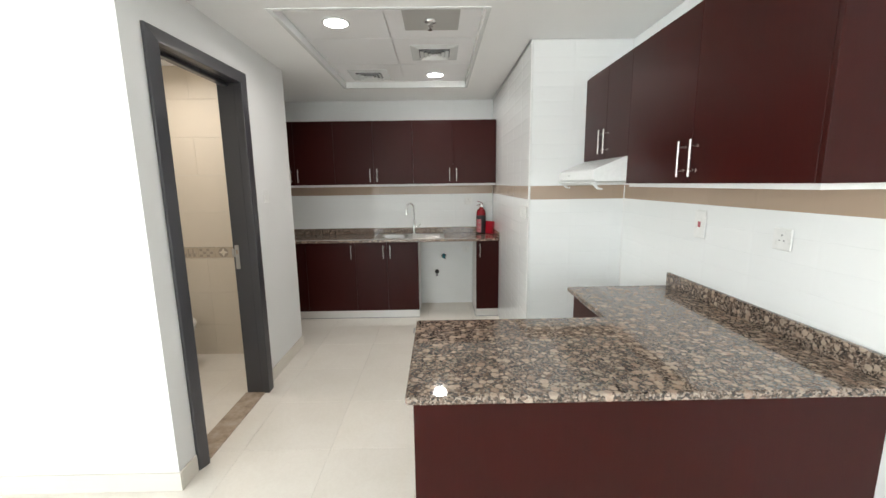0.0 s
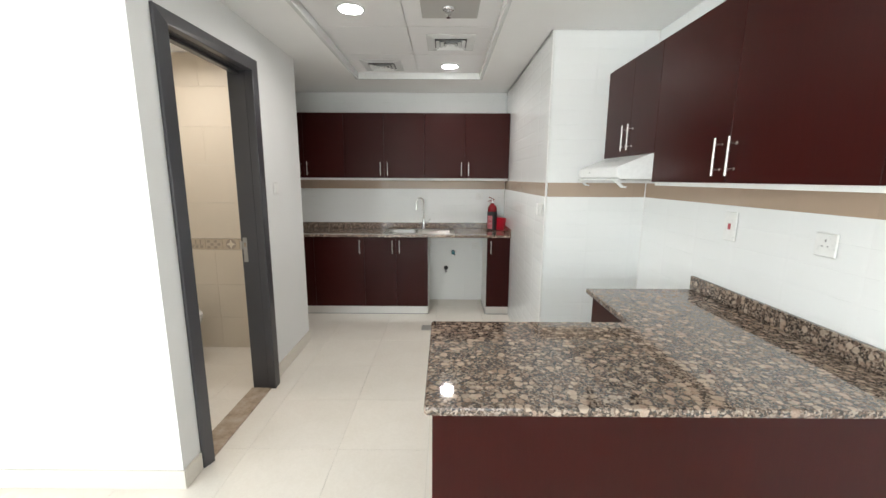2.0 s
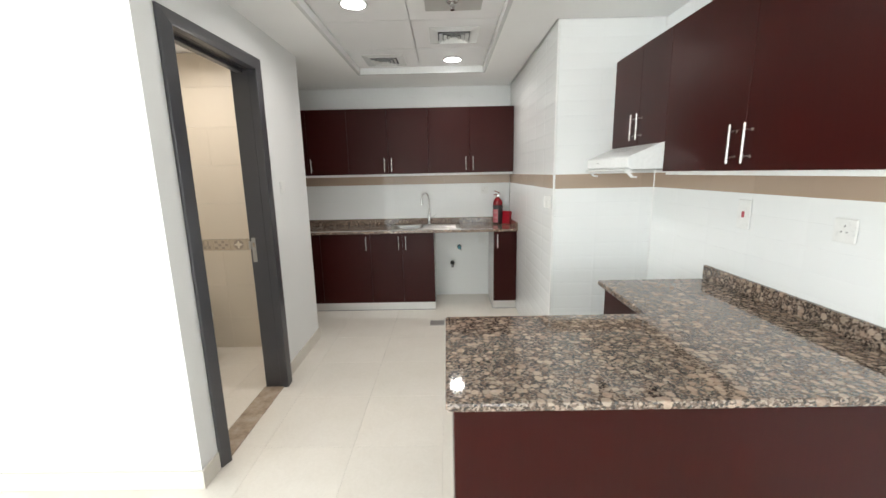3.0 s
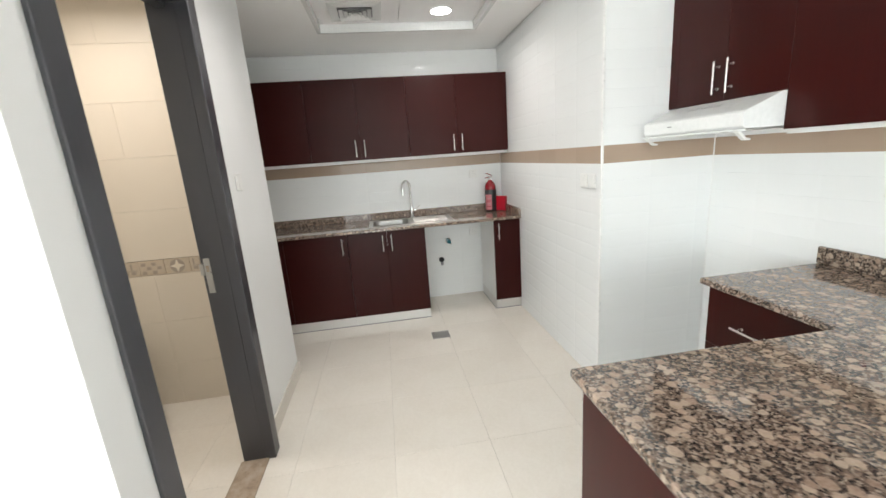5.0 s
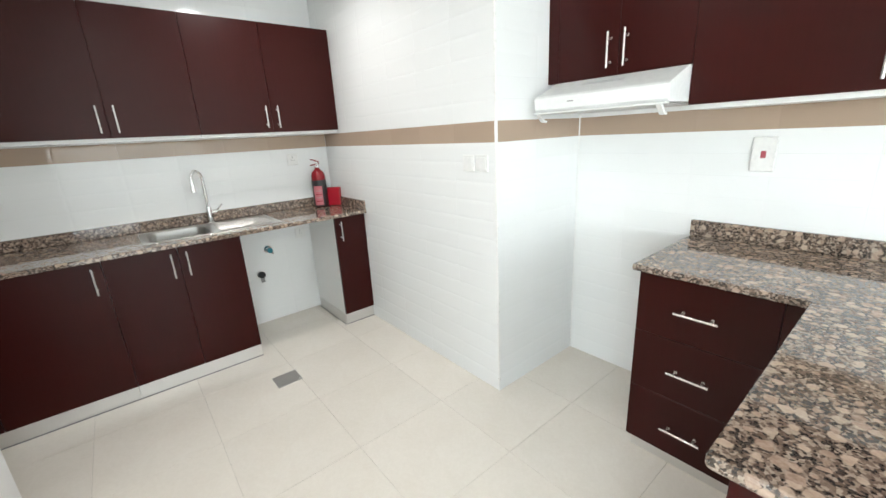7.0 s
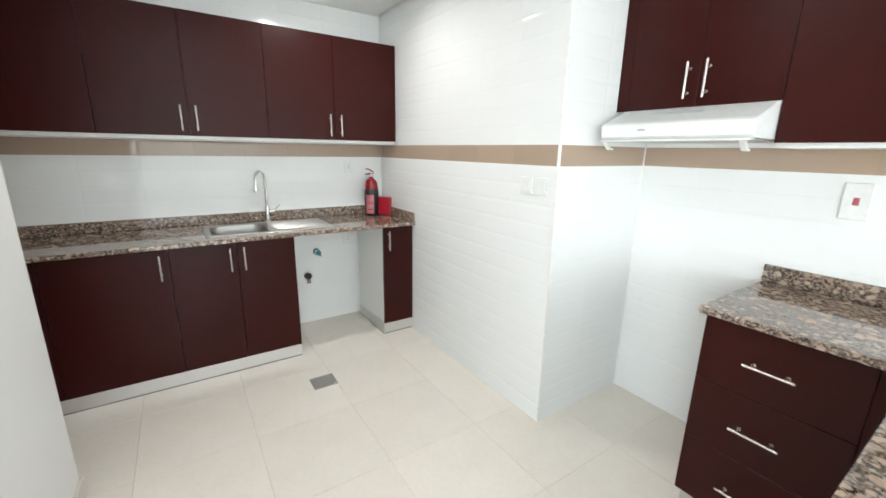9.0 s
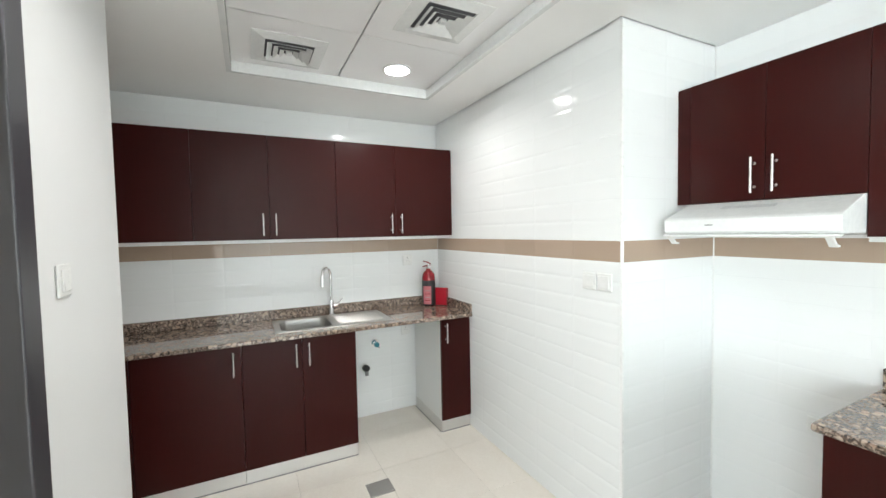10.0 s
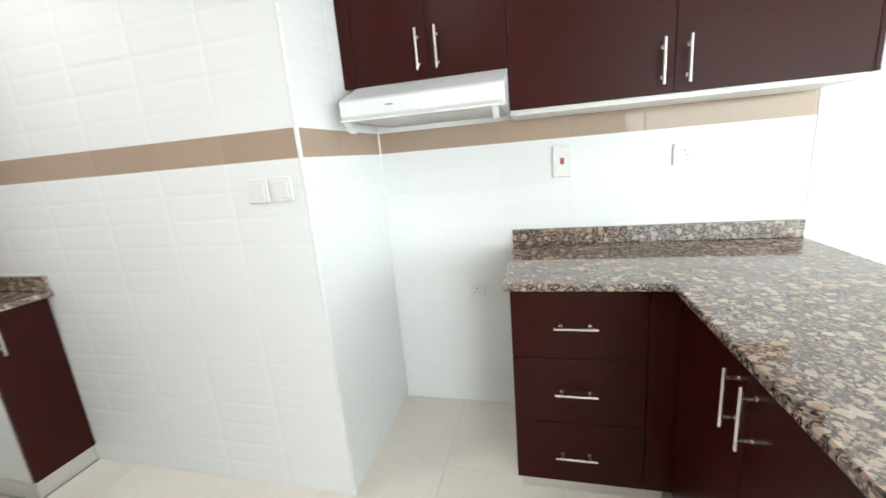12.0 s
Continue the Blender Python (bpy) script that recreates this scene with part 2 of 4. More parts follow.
def merge(bm, other):
    me = bpy.data.meshes.new("tmp")
    other.to_mesh(me)
    other.free()
    bm.from_mesh(me)
    bpy.data.meshes.remove(me)
    return bm


def rod(a, b, r, bm=None, n=12, r2=None):
    """A round bar from a to b."""
    a, b = Vector(a), Vector(b)
    out = bmesh.new()
    bmesh.ops.create_cone(out, cap_ends=True, segments=n, radius1=r, radius2=r if r2 is None else r2, depth=(b - a).length)
    m = (b - a).to_track_quat("Z", "Y").to_matrix().to_4x4()
    bmesh.ops.transform(out, matrix=Matrix.Translation((a + b) / 2) @ m, verts=out.verts)
    return out if bm is None else merge(bm, out)


def lathe(profile, centre, n=28, bm=None):
    """Turns (radius, height) pairs round the upright axis through centre."""
    out = bmesh.new()
    rings = []
    for r, z in profile:
        rings.append([out.verts.new((centre[0] + r * math.cos(2 * math.pi * k / n), centre[1] + r * math.sin(2 * math.pi * k / n), centre[2] + z)) for k in range(n)])
    for a, b in zip(rings, rings[1:]):
        for k in range(n):
            out.faces.new((a[k], a[(k + 1) % n], b[(k + 1) % n], b[k]))
    out.faces.new(rings[0][::-1])
    out.faces.new(rings[-1])
    return out if bm is None else merge(bm, out)


def tube(points, r, n=12, bm=None):
    """A pipe of radius r along points."""
    out = bmesh.new()
    pts = [Vector(p) for p in points]
    rings = []
    up = Vector((0.31, 0.95, 0.05)).normalized()
    for k, p in enumerate(pts):
        d = (pts[min(k + 1, len(pts) - 1)] - pts[max(k - 1, 0)]).normalized()
        s = d.cross(up).normalized()
        u = s.cross(d).normalized()
        rings.append([out.verts.new(p + r * (math.cos(2 * math.pi * j / n) * s + math.sin(2 * math.pi * j / n) * u)) for j in range(n)])
    for a, b in zip(rings, rings[1:]):
        for j in range(n):
            out.faces.new((a[j], a[(j + 1) % n], b[(j + 1) % n], b[j]))
    out.faces.new(rings[0][::-1])
    out.faces.new(rings[-1])
    return out if bm is None else merge(bm, out)


def prism(outline, axis, lo, hi, bevel=0.0, bm=None):
    """Extrudes a flat outline of (a, b) pairs along an axis: x takes (y, z), y takes (x, z), z takes (x, y)."""
    put = {"x": lambda a, b, c: (c, a, b), "y": lambda a, b, c: (a, c, b), "z": lambda a, b, c: (a, b, c)}[axis]
    out = bmesh.new()
    low = [out.verts.new(put(a, b, lo)) for a, b in outline]
    high = [out.verts.new(put(a, b, hi)) for a, b in outline]
    out.faces.new(low[::-1])
    out.faces.new(high)
    for k in range(len(outline)):
        j = (k + 1) % len(outline)
        out.faces.new((low[k], low[j], high[j], high[k]))
    bmesh.ops.recalc_face_normals(out, faces=out.faces)
    if bevel:
        bmesh.ops.bevel(out, geom=out.edges[:], offset=bevel, segments=2, affect="EDGES", profile=0.6)
    return out if bm is None else merge(bm, out)


def grid_slab(us, vs, holes, axis, lo, hi):
    """A slab with rectangular holes: cells (i, j) of the grid us x vs, but for the holes, given thickness along an axis."""
    put = {"x": lambda a, b, c: (c, a, b), "y": lambda a, b, c: (a, c, b), "z": lambda a, b, c: (a, b, c)}[axis]
    bm = bmesh.new()
    vert = {}

    def at(i, j):
        if (i, j) not in vert:
            vert[i, j] = bm.verts.new(put(us[i], vs[j], lo))
        return vert[i, j]

    faces = [bm.faces.new((at(i, j), at(i + 1, j), at(i + 1, j + 1), at(i, j + 1))) for i in range(len(us) - 1) for j in range(len(vs) - 1) if (i, j) not in holes]
    ext = bmesh.ops.extrude_face_region(bm, geom=faces)
    move = Vector(put(0, 0, hi - lo))
    bmesh.ops.translate(bm, vec=move, verts=[g for g in ext["geom"] if isinstance(g, bmesh.types.BMVert)])
    bmesh.ops.recalc_face_normals(bm, faces=bm.faces)
    return bm


def thing(name, base, label, category, group="", kind=""):
    ob = new(name)
    ob.location = base
    ob.empty_display_size = 0.05
    return tagged(ob, label, category, group, kind)


def base_of(ob):
    p = Vector(ob.location)
    return p if ob.parent is None else p + base_of(ob.parent)


def part(name, bm, mat, parent, label="", smooth=False):
    """One mesh under a thing or a part; bm is in world metres."""
    o = base_of(parent)
    bmesh.ops.translate(bm, vec=-o, verts=bm.verts)
    me = mesh_of(bm, name, smooth)
    me.materials.append(mat)
    ob = new(name, me)
    ob.parent = parent
    return tagged(ob, label)


def structure(name, bm, mat, label, category):
    me = mesh_of(bm, name)
    me.materials.append(mat)
    return tagged(new(name, me), label, category, kind="structure")


# ---------------------------------------------------------------- shell
H = 2.5            # ceiling
XR, XS, XL = 1.31, 0.60, -1.40   # tiled side wall, tiled face of the shaft, corridor wall
YB, YP, YE = 4.827, 2.85, 3.532   # tiled back wall, front of the shaft, end of the corridor wall
YN = 1.71          # living-room wall

floor = structure("floor", box(-4.65, 1.45, -4.6, 4.95, -0.15, -0.006), FLOOR_GROUT, "glossy cream porcelain tiles with thin beige joints", "floor")
wall_side = structure("wall_side", box(1.3165, 1.47, -4.6, 2.8565, -0.15, 2.75), WALL, "white painted wall with white glazed tiles above the granite worktop", "wall")
wall_shaft = structure("wall_shaft", box(0.6065, 1.47, 2.8565, 4.8335, -0.15, 2.75), WALL, "boxed-out shaft clad in white bevelled tiles with a brown row", "wall")
wall_back = structure("wall_back", box(-2.32, 1.47, 4.8335, 4.98, -0.15, 2.75), WALL, "back kitchen wall in white bevelled tiles with a brown row", "wall")
wall_alcove = structure("wall_alcove", box(-2.32, -2.17, YE, 4.8335, -0.15, 2.75), WALL, "plain white wall at the end of the kitchen", "wall")
wall_bath_back = structure("wall_bath_back", box(-2.98, -1.512, 3.367, YE, -0.15, 2.75), WALL, "cream tiled bathroom wall with a patterned border", "wall")
wall_bath_left = structure("wall_bath_left", box(-2.98, -2.85, 1.86, 3.367, -0.15, 2.75), BATH_TILE, "cream tiled side wall of the bathroom", "wall")
wall_corridor = structure("wall_corridor", grid_slab([YN, 1.887, 2.67, YE], [-0.15, 0.0, 2.2, 2.75], {(1, 1)}, "x", -1.512, XL), WALL, "white painted wall with the bathroom doorway", "wall")
wall_living = structure("wall_living", box(-4.65, -1.512, YN, 1.86, -0.15, 2.75), WALL, "plain white painted living-room wall", "wall")
wall_rear = structure("wall_rear", grid_slab([-4.65, -4.4, 1.2, 1.3165], [-0.15, 0.15, 2.35, 2.75], {(1, 1)}, "y", -4.75, -4.6), WALL, "white living-room wall with a window", "wall")
wall_window = structure("wall_window", grid_slab([-4.75, -4.4, 0.6, 1.86], [-0.15, 0.1, 2.35, 2.75], {(1, 1)}, "x", -4.65, -4.5), WALL, "white wall with a wide window", "wall")

CX0, CX1, CY0, CY1 = -1.0, 0.225, 2.34, 4.185     # recess in the ceiling
ceiling = structure("ceiling", grid_slab([-4.65, CX0, CX1, 0.588, 1.318], [-4.6, CY0, 2.846, CY1, 4.833], {(1, 1), (1, 2), (3, 2), (3, 3)}, "z", H, 2.56), CEIL, "smooth white painted plasterboard ceiling with a recess", "ceiling")
# unseen lid added over the void, keeps daylight out of the ceiling gap
structure("ceiling_void_lid", box(-4.65, 1.47, -4.75, 4.98, 2.7, 2.76), CEIL, "unseen lid that keeps the gap above the ceiling dark", "ceiling")

# metal panels in the recess, one mesh, with fine gaps between them
panels = bmesh.new()
PX, PY = [CX0 + 0.004, -0.392, CX1 - 0.004], [CY0 + 0.004, 2.963, 3.592, CY1 - 0.004]
for i in range(2):
    for j in range(3):
        box(PX[i] + 0.003, PX[i + 1] - 0.003, PY[j] + 0.003, PY[j + 1] - 0.003, 2.556, 2.5585, 0.0006, panels)
structure("ceiling_panels", panels, PANEL, "white metal clip-in ceiling panels in the recess", "ceiling")
trim = bmesh.new()
for a in (box(CX0 - 0.001, CX0 + 0.005, CY0, CY1, H - 0.004, 2.556), box(CX1 - 0.005, CX1 + 0.001, CY0, CY1, H - 0.004, 2.556),
          box(CX0 + 0.005, CX1 - 0.005, CY0 - 0.001, CY0 + 0.005, H - 0.004, 2.556), box(CX0 + 0.005, CX1 - 0.005, CY1 - 0.005, CY1 + 0.001, H - 0.004, 2.556)):
    merge(trim, a)
for a in (box(CX0 - 0.022, CX0 - 0.001, CY0 - 0.022, CY1 + 0.022, H - 0.004, H), box(CX1 + 0.001, CX1 + 0.022, CY0 - 0.022, CY1 + 0.022, H - 0.004, H),
          box(CX0 - 0.001, CX1 + 0.001, CY0 - 0.022, CY0 - 0.001, H - 0.004, H), box(CX0 - 0.001, CX1 + 0.001, CY1 + 0.001, CY1 + 0.022, H - 0.004, H)):
    merge(trim, a)
structure("trim_recess", trim, HOOD_WHITE, "white metal edge trim round the ceiling recess", "trim")

# skirting: cream tiles along the painted walls
skirt = bmesh.new()
for a in (box(-4.5, XL + 0.012, YN - 0.012, YN, 0, 0.1, 0.002), box(XL, XL + 0.012, YN, 1.839, 0, 0.1, 0.002),
          box(XL, XL + 0.012, 2.732, YE + 0.012, 0, 0.1, 0.002), box(-2.17, XL, YE, YE + 0.012, 0, 0.1, 0.002),
          box(1.3045, 1.3165, -4.6, 0.97, 0, 0.1, 0.002), box(-4.5, 1.3045, -4.6, -4.588, 0, 0.1, 0.002), box(-4.5, -4.488, -4.588, YN - 0.012, 0, 0.1, 0.002)):
    merge(skirt, a)
structure("baseboard", skirt, SKIRT, "cream porcelain skirting along the white walls", "baseboard")

# corner bead of the tiled shaft and end bead of the tiled wall
structure("trim_corner", box(XS - 0.003, XS + 0.011, YP - 0.003, YP + 0.011, 0, H, 0.003), WHITE_PLASTIC, "white plastic corner bead on the tiled edge", "trim")
# added white strip, hides the shaded crevice where the tiled faces meet
structure("trim_crevice_cover", box(1.3055, 1.3125, 2.8455, 2.8525, 0, H, 0.002), WHITE_PLASTIC, "white strip added to cover the shaded crevice of the tiled corner", "trim")
structure("trim_tile_end", box(1.309, 1.3165, 0.984, 0.992, 0.98, H, 0.002), WHITE_PLASTIC, "white end bead of the wall tiles", "trim")


# window of the living room
def living_window():
    w = tagged(new("window_1"), "wide white-framed window bright with daylight", "window", kind="structure")
    y0, y1, z0, z1 = -4.4, 0.6, 0.1, 2.35
    fr = bmesh.new()
    for a in (box(-4.6, -4.54, y0, y1, z0, z0 + 0.06), box(-4.6, -4.54, y0, y1, z1 - 0.06, z1), box(-4.6, -4.54, y0, y0 + 0.06, z0, z1), box(-4.6, -4.54, y1 - 0.06, y1, z0, z1)):
        merge(fr, a)
    part("window_frame", fr, ALU, w)
    step = (y1 - y0) / 4
    for k in range(1, 4):
        part("mullion", box(-4.6, -4.54, y0 + k * step - 0.03, y0 + k * step + 0.03, z0 + 0.06, z1 - 0.06, 0.004), ALU, w)
    for k in range(4):
        p = part("pane", box(-4.575, -4.569, y0 + k * step + (0.06 if k == 0 else 0.03), y0 + (k + 1) * step - (0.06 if k == 3 else 0.03), z0 + 0.06, z1 - 0.06), GLASS, w)
        p.visible_shadow = False
    part("window_sill", box(-4.52, -4.45, y0 - 0.03, y1 + 0.03, z0 - 0.03, z0, 0.004), MARBLE, w)


living_window()


def rear_window():
    w = tagged(new("window_2"), "wide low-silled living-room window bright with daylight", "window", kind="structure")
    x0, x1, z0, z1 = -4.4, 1.2, 0.15, 2.35
    fr = bmesh.new()
    for a in (box(x0, x1, -4.7, -4.64, z0, z0 + 0.06), box(x0, x1, -4.7, -4.64, z1 - 0.06, z1), box(x0, x0 + 0.06, -4.7, -4.64, z0 + 0.06, z1 - 0.06), box(x1 - 0.06, x1, -4.7, -4.64, z0 + 0.06, z1 - 0.06)):
        merge(fr, a)
    part("window_frame", fr, ALU, w)
    step = (x1 - x0) / 4
    for k in range(1, 4):
        part("mullion", box(x0 + k * step - 0.03, x0 + k * step + 0.03, -4.7, -4.64, z0 + 0.06, z1 - 0.06, 0.004), ALU, w)
    for k in range(4):
        p = part("pane", box(x0 + k * step + (0.06 if k == 0 else 0.03), x0 + (k + 1) * step - (0.06 if k == 3 else 0.03), -4.675, -4.669, z0 + 0.06, z1 - 0.06), GLASS, w)
        p.visible_shadow = False
    part("window_sill", box(x0 - 0.03, x1 + 0.03, -4.62, -4.55, z0 - 0.03, z0, 0.004), MARBLE, w)


rear_window()
structure("ground", box(-400, 400, -400, 400, -12.2, -12), make_paint("pale_sandy_ground", (0.35, 0.31, 0.25), 0.9, 0.3), "pale sandy ground far below the window", "ground")


# ---------------------------------------------------------------- bathroom doorway
def doorway():
    d = tagged(new("door_1"), "dark wenge door frame round the open bathroom doorway", "door frame", kind="structure")
    y1, z1, x0, x1 = 2.728, 2.263, -1.512, -1.348
    w = 0.075
    # one mitred casing: its face leans back towards the wall on the near side
    inner = [(1.9015, 0, -1.361), (1.9015, z1 - w, -1.361), (y1 - w - 0.003, z1 - w, x1), (y1 - w - 0.003, 0, x1)]
    outer = [(1.845, 0, -1.384), (1.845, z1, -1.384), (y1, z1, x1), (y1, 0, x1)]
    cas = bmesh.new()
    rings = []
    for (iy, iz, ix), (oy, oz, ox) in zip(inner, outer):
        rings.append([cas.verts.new(p) for p in ((XL + 0.0005, iy, iz), (ix, iy, iz), (ox, oy, oz), (XL + 0.0005, oy, oz))])
    for p, q in zip(rings, rings[1:]):
        for k in range(4):
            cas.faces.new((p[k], p[(k + 1) % 4], q[(k + 1) % 4], q[k]))
    cas.faces.new(rings[0][::-1])
    cas.faces.new(rings[-1])
    bmesh.ops.recalc_face_normals(cas, faces=cas.faces)
    front = [e for e in cas.edges if all(v.co.x > XL + 0.01 for v in e.verts) and e.calc_face_angle(0) > 0.5]
    bmesh.ops.bevel(cas, geom=front, offset=0.004, segments=3, affect="EDGES", profile=0.5)
    part("casing", cas, DOOR, d)
    ji = w + 0.0015
    part("jamb", box(x0, XL, 1.888, 1.9055, 0, z1 - ji, 0.002), DOOR, d)
    part("jamb", box(x0, XL, y1 - ji, 2.668, 0, z1 - ji, 0.002), DOOR, d)
    part("head", box(x0, XL, 1.888, 2.668, z1 - ji, 2.198, 0.002), DOOR, d)
    part("door_stop", box(-1.475, -1.435, 1.9065, y1 - ji, z1 - ji - 0.02, z1 - ji, 0.002), DOOR, d)
    plate = box(-1.499, -1.471, y1 - ji - 0.004, y1 - ji, 0.945, 1.115, 0.001)
    sp = part("strike_plate", plate, SINK_STEEL, d, "dull steel strike plate")
    part("latch_hole", box(-1.492, -1.478, y1 - ji - 0.0052, y1 - ji - 0.0038, 1.05, 1.08), MARBLE, sp)
    box_lip = box(-1.516, -1.499, y1 - ji - 0.012, y1 - ji, 1.035, 1.09, 0.002)
    part("strike_lip", box_lip, SINK_STEEL, sp)
    part("threshold", box(-1.524, XL + 0.018, 1.9065, y1 - ji, -0.004, 0.008, 0.003), MARBLE, d, "brown marble threshold")


doorway()


# ---------------------------------------------------------------- cabinets
def bar_handle(centre, along, out, length=0.15, r=0.0052, stand=0.032):
    """A round bar handle with two posts; along and out are unit vectors."""
    c, a, o = Vector(centre), Vector(along), Vector(out)
    bm = rod(c - a * length / 2 + o * stand, c + a * length / 2 + o * stand, r, n=14)
    for s in (-0.33, 0.33):
        rod(c + a * length * s, c + a * length * s + o * stand, 0.0042, bm, 10)
        rod(c + a * length * s, c + a * length * s + o * 0.003, 0.0065, bm, 10)
    return bm


def fronted(name, base, label, category, body, doors, group, extra=()):
    """A cabinet: body box, doors as (box, handle centre, handle direction, outward); extra parts as (name, bm, material, label)."""
    t = thing(name, base, label, category, group)
    part("body", box(*body, 0.001), MELAMINE, t, "white melamine carcass")
    # dark sheet added over the carcass front, so the door gaps look shaded
    z0, z1 = min(d[1][4] for d in doors), max(d[1][5] for d in doors)
    if doors[0][4] == SIDE_OUT:
        face = box(body[0] - 0.0009, body[0] - 0.0001, body[2], body[3], max(z0, body[4]) + 0.001, min(z1, body[5]) - 0.001)
    else:
        face = box(body[0], body[1], body[2] - 0.0009, body[2] - 0.0001, max(z0, body[4]) + 0.001, min(z1, body[5]) - 0.001)
    part("gap_shade", face, LAMINATE, t, "dark sheet added behind the doors for the shade in their gaps")
    for kind, b, hc, along, out in doors:
        leaf = part(kind, box(*b, 0.0012), LAMINATE, t)
        if hc:
            part("handle", bar_handle(hc, along, out), STEEL, leaf, "brushed steel bar handle", True)
    for n, bm, mat, lab in extra:
        part(n, bm, mat, t, lab)
    return t


UP, SIDE_OUT, FRONT_OUT, BACK_OUT = (0, 0, 1), (-1, 0, 0), (0, -1, 0), (0, 1, 0)
G = 0.001

# upper row on the back wall: door faces at y = 4.535
UD = 4.535
seams = [0.597, 0.103, -0.355, -0.808, -1.257, -1.711, -2.165]
for k in (0, 2, 4):
    r, m, l = seams[k], seams[k + 1], seams[k + 2]
    fronted("upper_cabinet", ((l + r) / 2, 4.68, 1.5), "dark mahogany laminate upper cabinet with two doors above the sink", "cabinet",
            (l + 0.0008, r - 0.0008, UD + 0.019, YB + 0.005, 1.497, 2.225),
            [("door", (m + G, r - G, UD, UD + 0.018, 1.52, 2.227), (m + 0.04, UD, 1.622), UP, FRONT_OUT),
             ("door", (l + G, m - G, UD, UD + 0.018, 1.52, 2.227), (m - 0.04, UD, 1.622), UP, FRONT_OUT)],
            "upper cabinets above the sink")

# upper row on the side wall: door faces at x = 0.995
XD = 0.995
fronted("upper_cabinet", (1.15, 2.5, 1.66), "short dark mahogany upper cabinet with two doors above the extractor hood", "cabinet",
        (XD + 0.019, 1.315, 2.1705, 2.848, 1.664, 2.222),
        [("door", (XD, XD + 0.018, 2.475 + G, 2.785, 1.661, 2.224), (XD, 2.513, 1.766), UP, SIDE_OUT),
         ("door", (XD, XD + 0.018, 2.1685 + G, 2.475 - G, 1.661, 2.224), (XD, 2.436, 1.766), UP, SIDE_OUT),
         ("filler", (XD + 0.003, XD + 0.018, 2.788, 2.849, 1.661, 2.224), None, None, None)],
        "upper cabinets over the worktop")
fronted("upper_cabinet", (1.15, 1.6, 1.5), "long dark mahogany upper cabinet with two doors and a laminated end", "cabinet",
        (XD + 0.019, 1.305, 1.031, 2.168, 1.487, 2.222),
        [("door", (XD, XD + 0.018, 1.599 + G, 2.1685 - G, 1.506, 2.224), (XD, 1.639, 1.609), UP, SIDE_OUT),
         ("door", (XD, XD + 0.018, 1.031, 1.599 - G, 1.506, 2.224), (XD, 1.559, 1.609), UP, SIDE_OUT)],
        "upper cabinets over the worktop",
        [("end_panel", box(XD, 1.306, 1.012, 1.0295, 1.506, 2.224, 0.0012), LAMINATE, "dark mahogany end panel")])

# base row under the back worktop: door faces at y = 4.265
LD = 4.265
KB = 0.095


def plinth(x0, x1, y0, y1):
    return ("plinth", box(x0, x1, y0, y1, 0.0, KB - 0.003, 0.001), PLINTH, "brushed aluminium plinth")


# thin grey strip along the foot of a plinth
def lip(x0, x1, y0):
    return ("foot_strip", box(x0, x1, y0 - 0.004, y0 - 0.0002, 0.0, 0.008, 0.001), GREY_TRIM, "thin grey strip along the floor")


fronted("base_cabinet", (0.47, 4.5, 0), "narrow dark mahogany base cabinet with one door beside the tiled wall", "cabinet",
        (0.347, 0.599, LD + 0.019, 4.80, KB, 0.884),
        [("door", (0.3475, 0.598, LD, LD + 0.018, KB, 0.882), (0.386, LD, 0.778), UP, FRONT_OUT)], "base cabinets under the sink worktop",
        [plinth(0.349, 0.598, 4.281, 4.79), lip(0.349, 0.598, 4.281), ("side_plinth", box(0.3435, 0.3465, 4.284, 4.795, 0.0, KB - 0.001, 0.001), PLINTH, "brushed aluminium side plinth"),
         ("side_strip", box(0.3395, 0.3433, 4.284, 4.795, 0.0, 0.007, 0.001), GREY_TRIM, "thin grey strip along the floor")])
fronted("base_cabinet", (-0.66, 4.5, 0), "dark mahogany sink cabinet with two doors", "cabinet",
        (-1.008, -0.306, LD + 0.019, 4.80, KB, 0.74),
        [("door", (-0.656 + G, -0.307, LD, LD + 0.018, KB, 0.882), (-0.616, LD, 0.778), UP, FRONT_OUT),
         ("door", (-1.008 + G, -0.656 - G, LD, LD + 0.018, KB, 0.882), (-0.694, LD, 0.778), UP, FRONT_OUT)], "base cabinets under the sink worktop",
        [plinth(-1.008, -0.307, 4.281, 4.79), lip(-1.008, -0.307, 4.281), ("top_rail", box(-1.008, -0.306, LD + 0.02, LD + 0.06, 0.80, 0.884), MELAMINE, ""),
         ("side_top", box(-0.324, -0.306, LD + 0.061, 4.80, 0.7405, 0.884), MELAMINE, "")])
fronted("base_cabinet", (-1.5, 4.5, 0), "dark mahogany corner base cabinet with one door", "cabinet",
        (-2.168, -1.0095, LD + 0.019, 4.80, KB, 0.884),
        [("door", (-1.56, -1.008 - G, LD, LD + 0.018, KB, 0.882), (-1.052, LD, 0.778), UP, FRONT_OUT),
         ("filler", (-2.168, -1.563, LD, LD + 0.018, KB, 0.882), None, None, None)], "base cabinets under the sink worktop",
        [plinth(-2.168, -1.0095, 4.281, 4.79), lip(-2.168, -1.0095, 4.281)])

# drawers under the side worktop: faces at x = 0.73
DX = 0.73
drawers = thing("drawer_unit", (1.0, 1.95, 0), "dark mahogany unit with three drawers and steel bar handles", "drawers", "base cabinets of the peninsula")
part("body", box(DX + 0.019, 1.30, 1.622, 2.178, 0.07, 0.872, 0.001), LAMINATE, drawers)
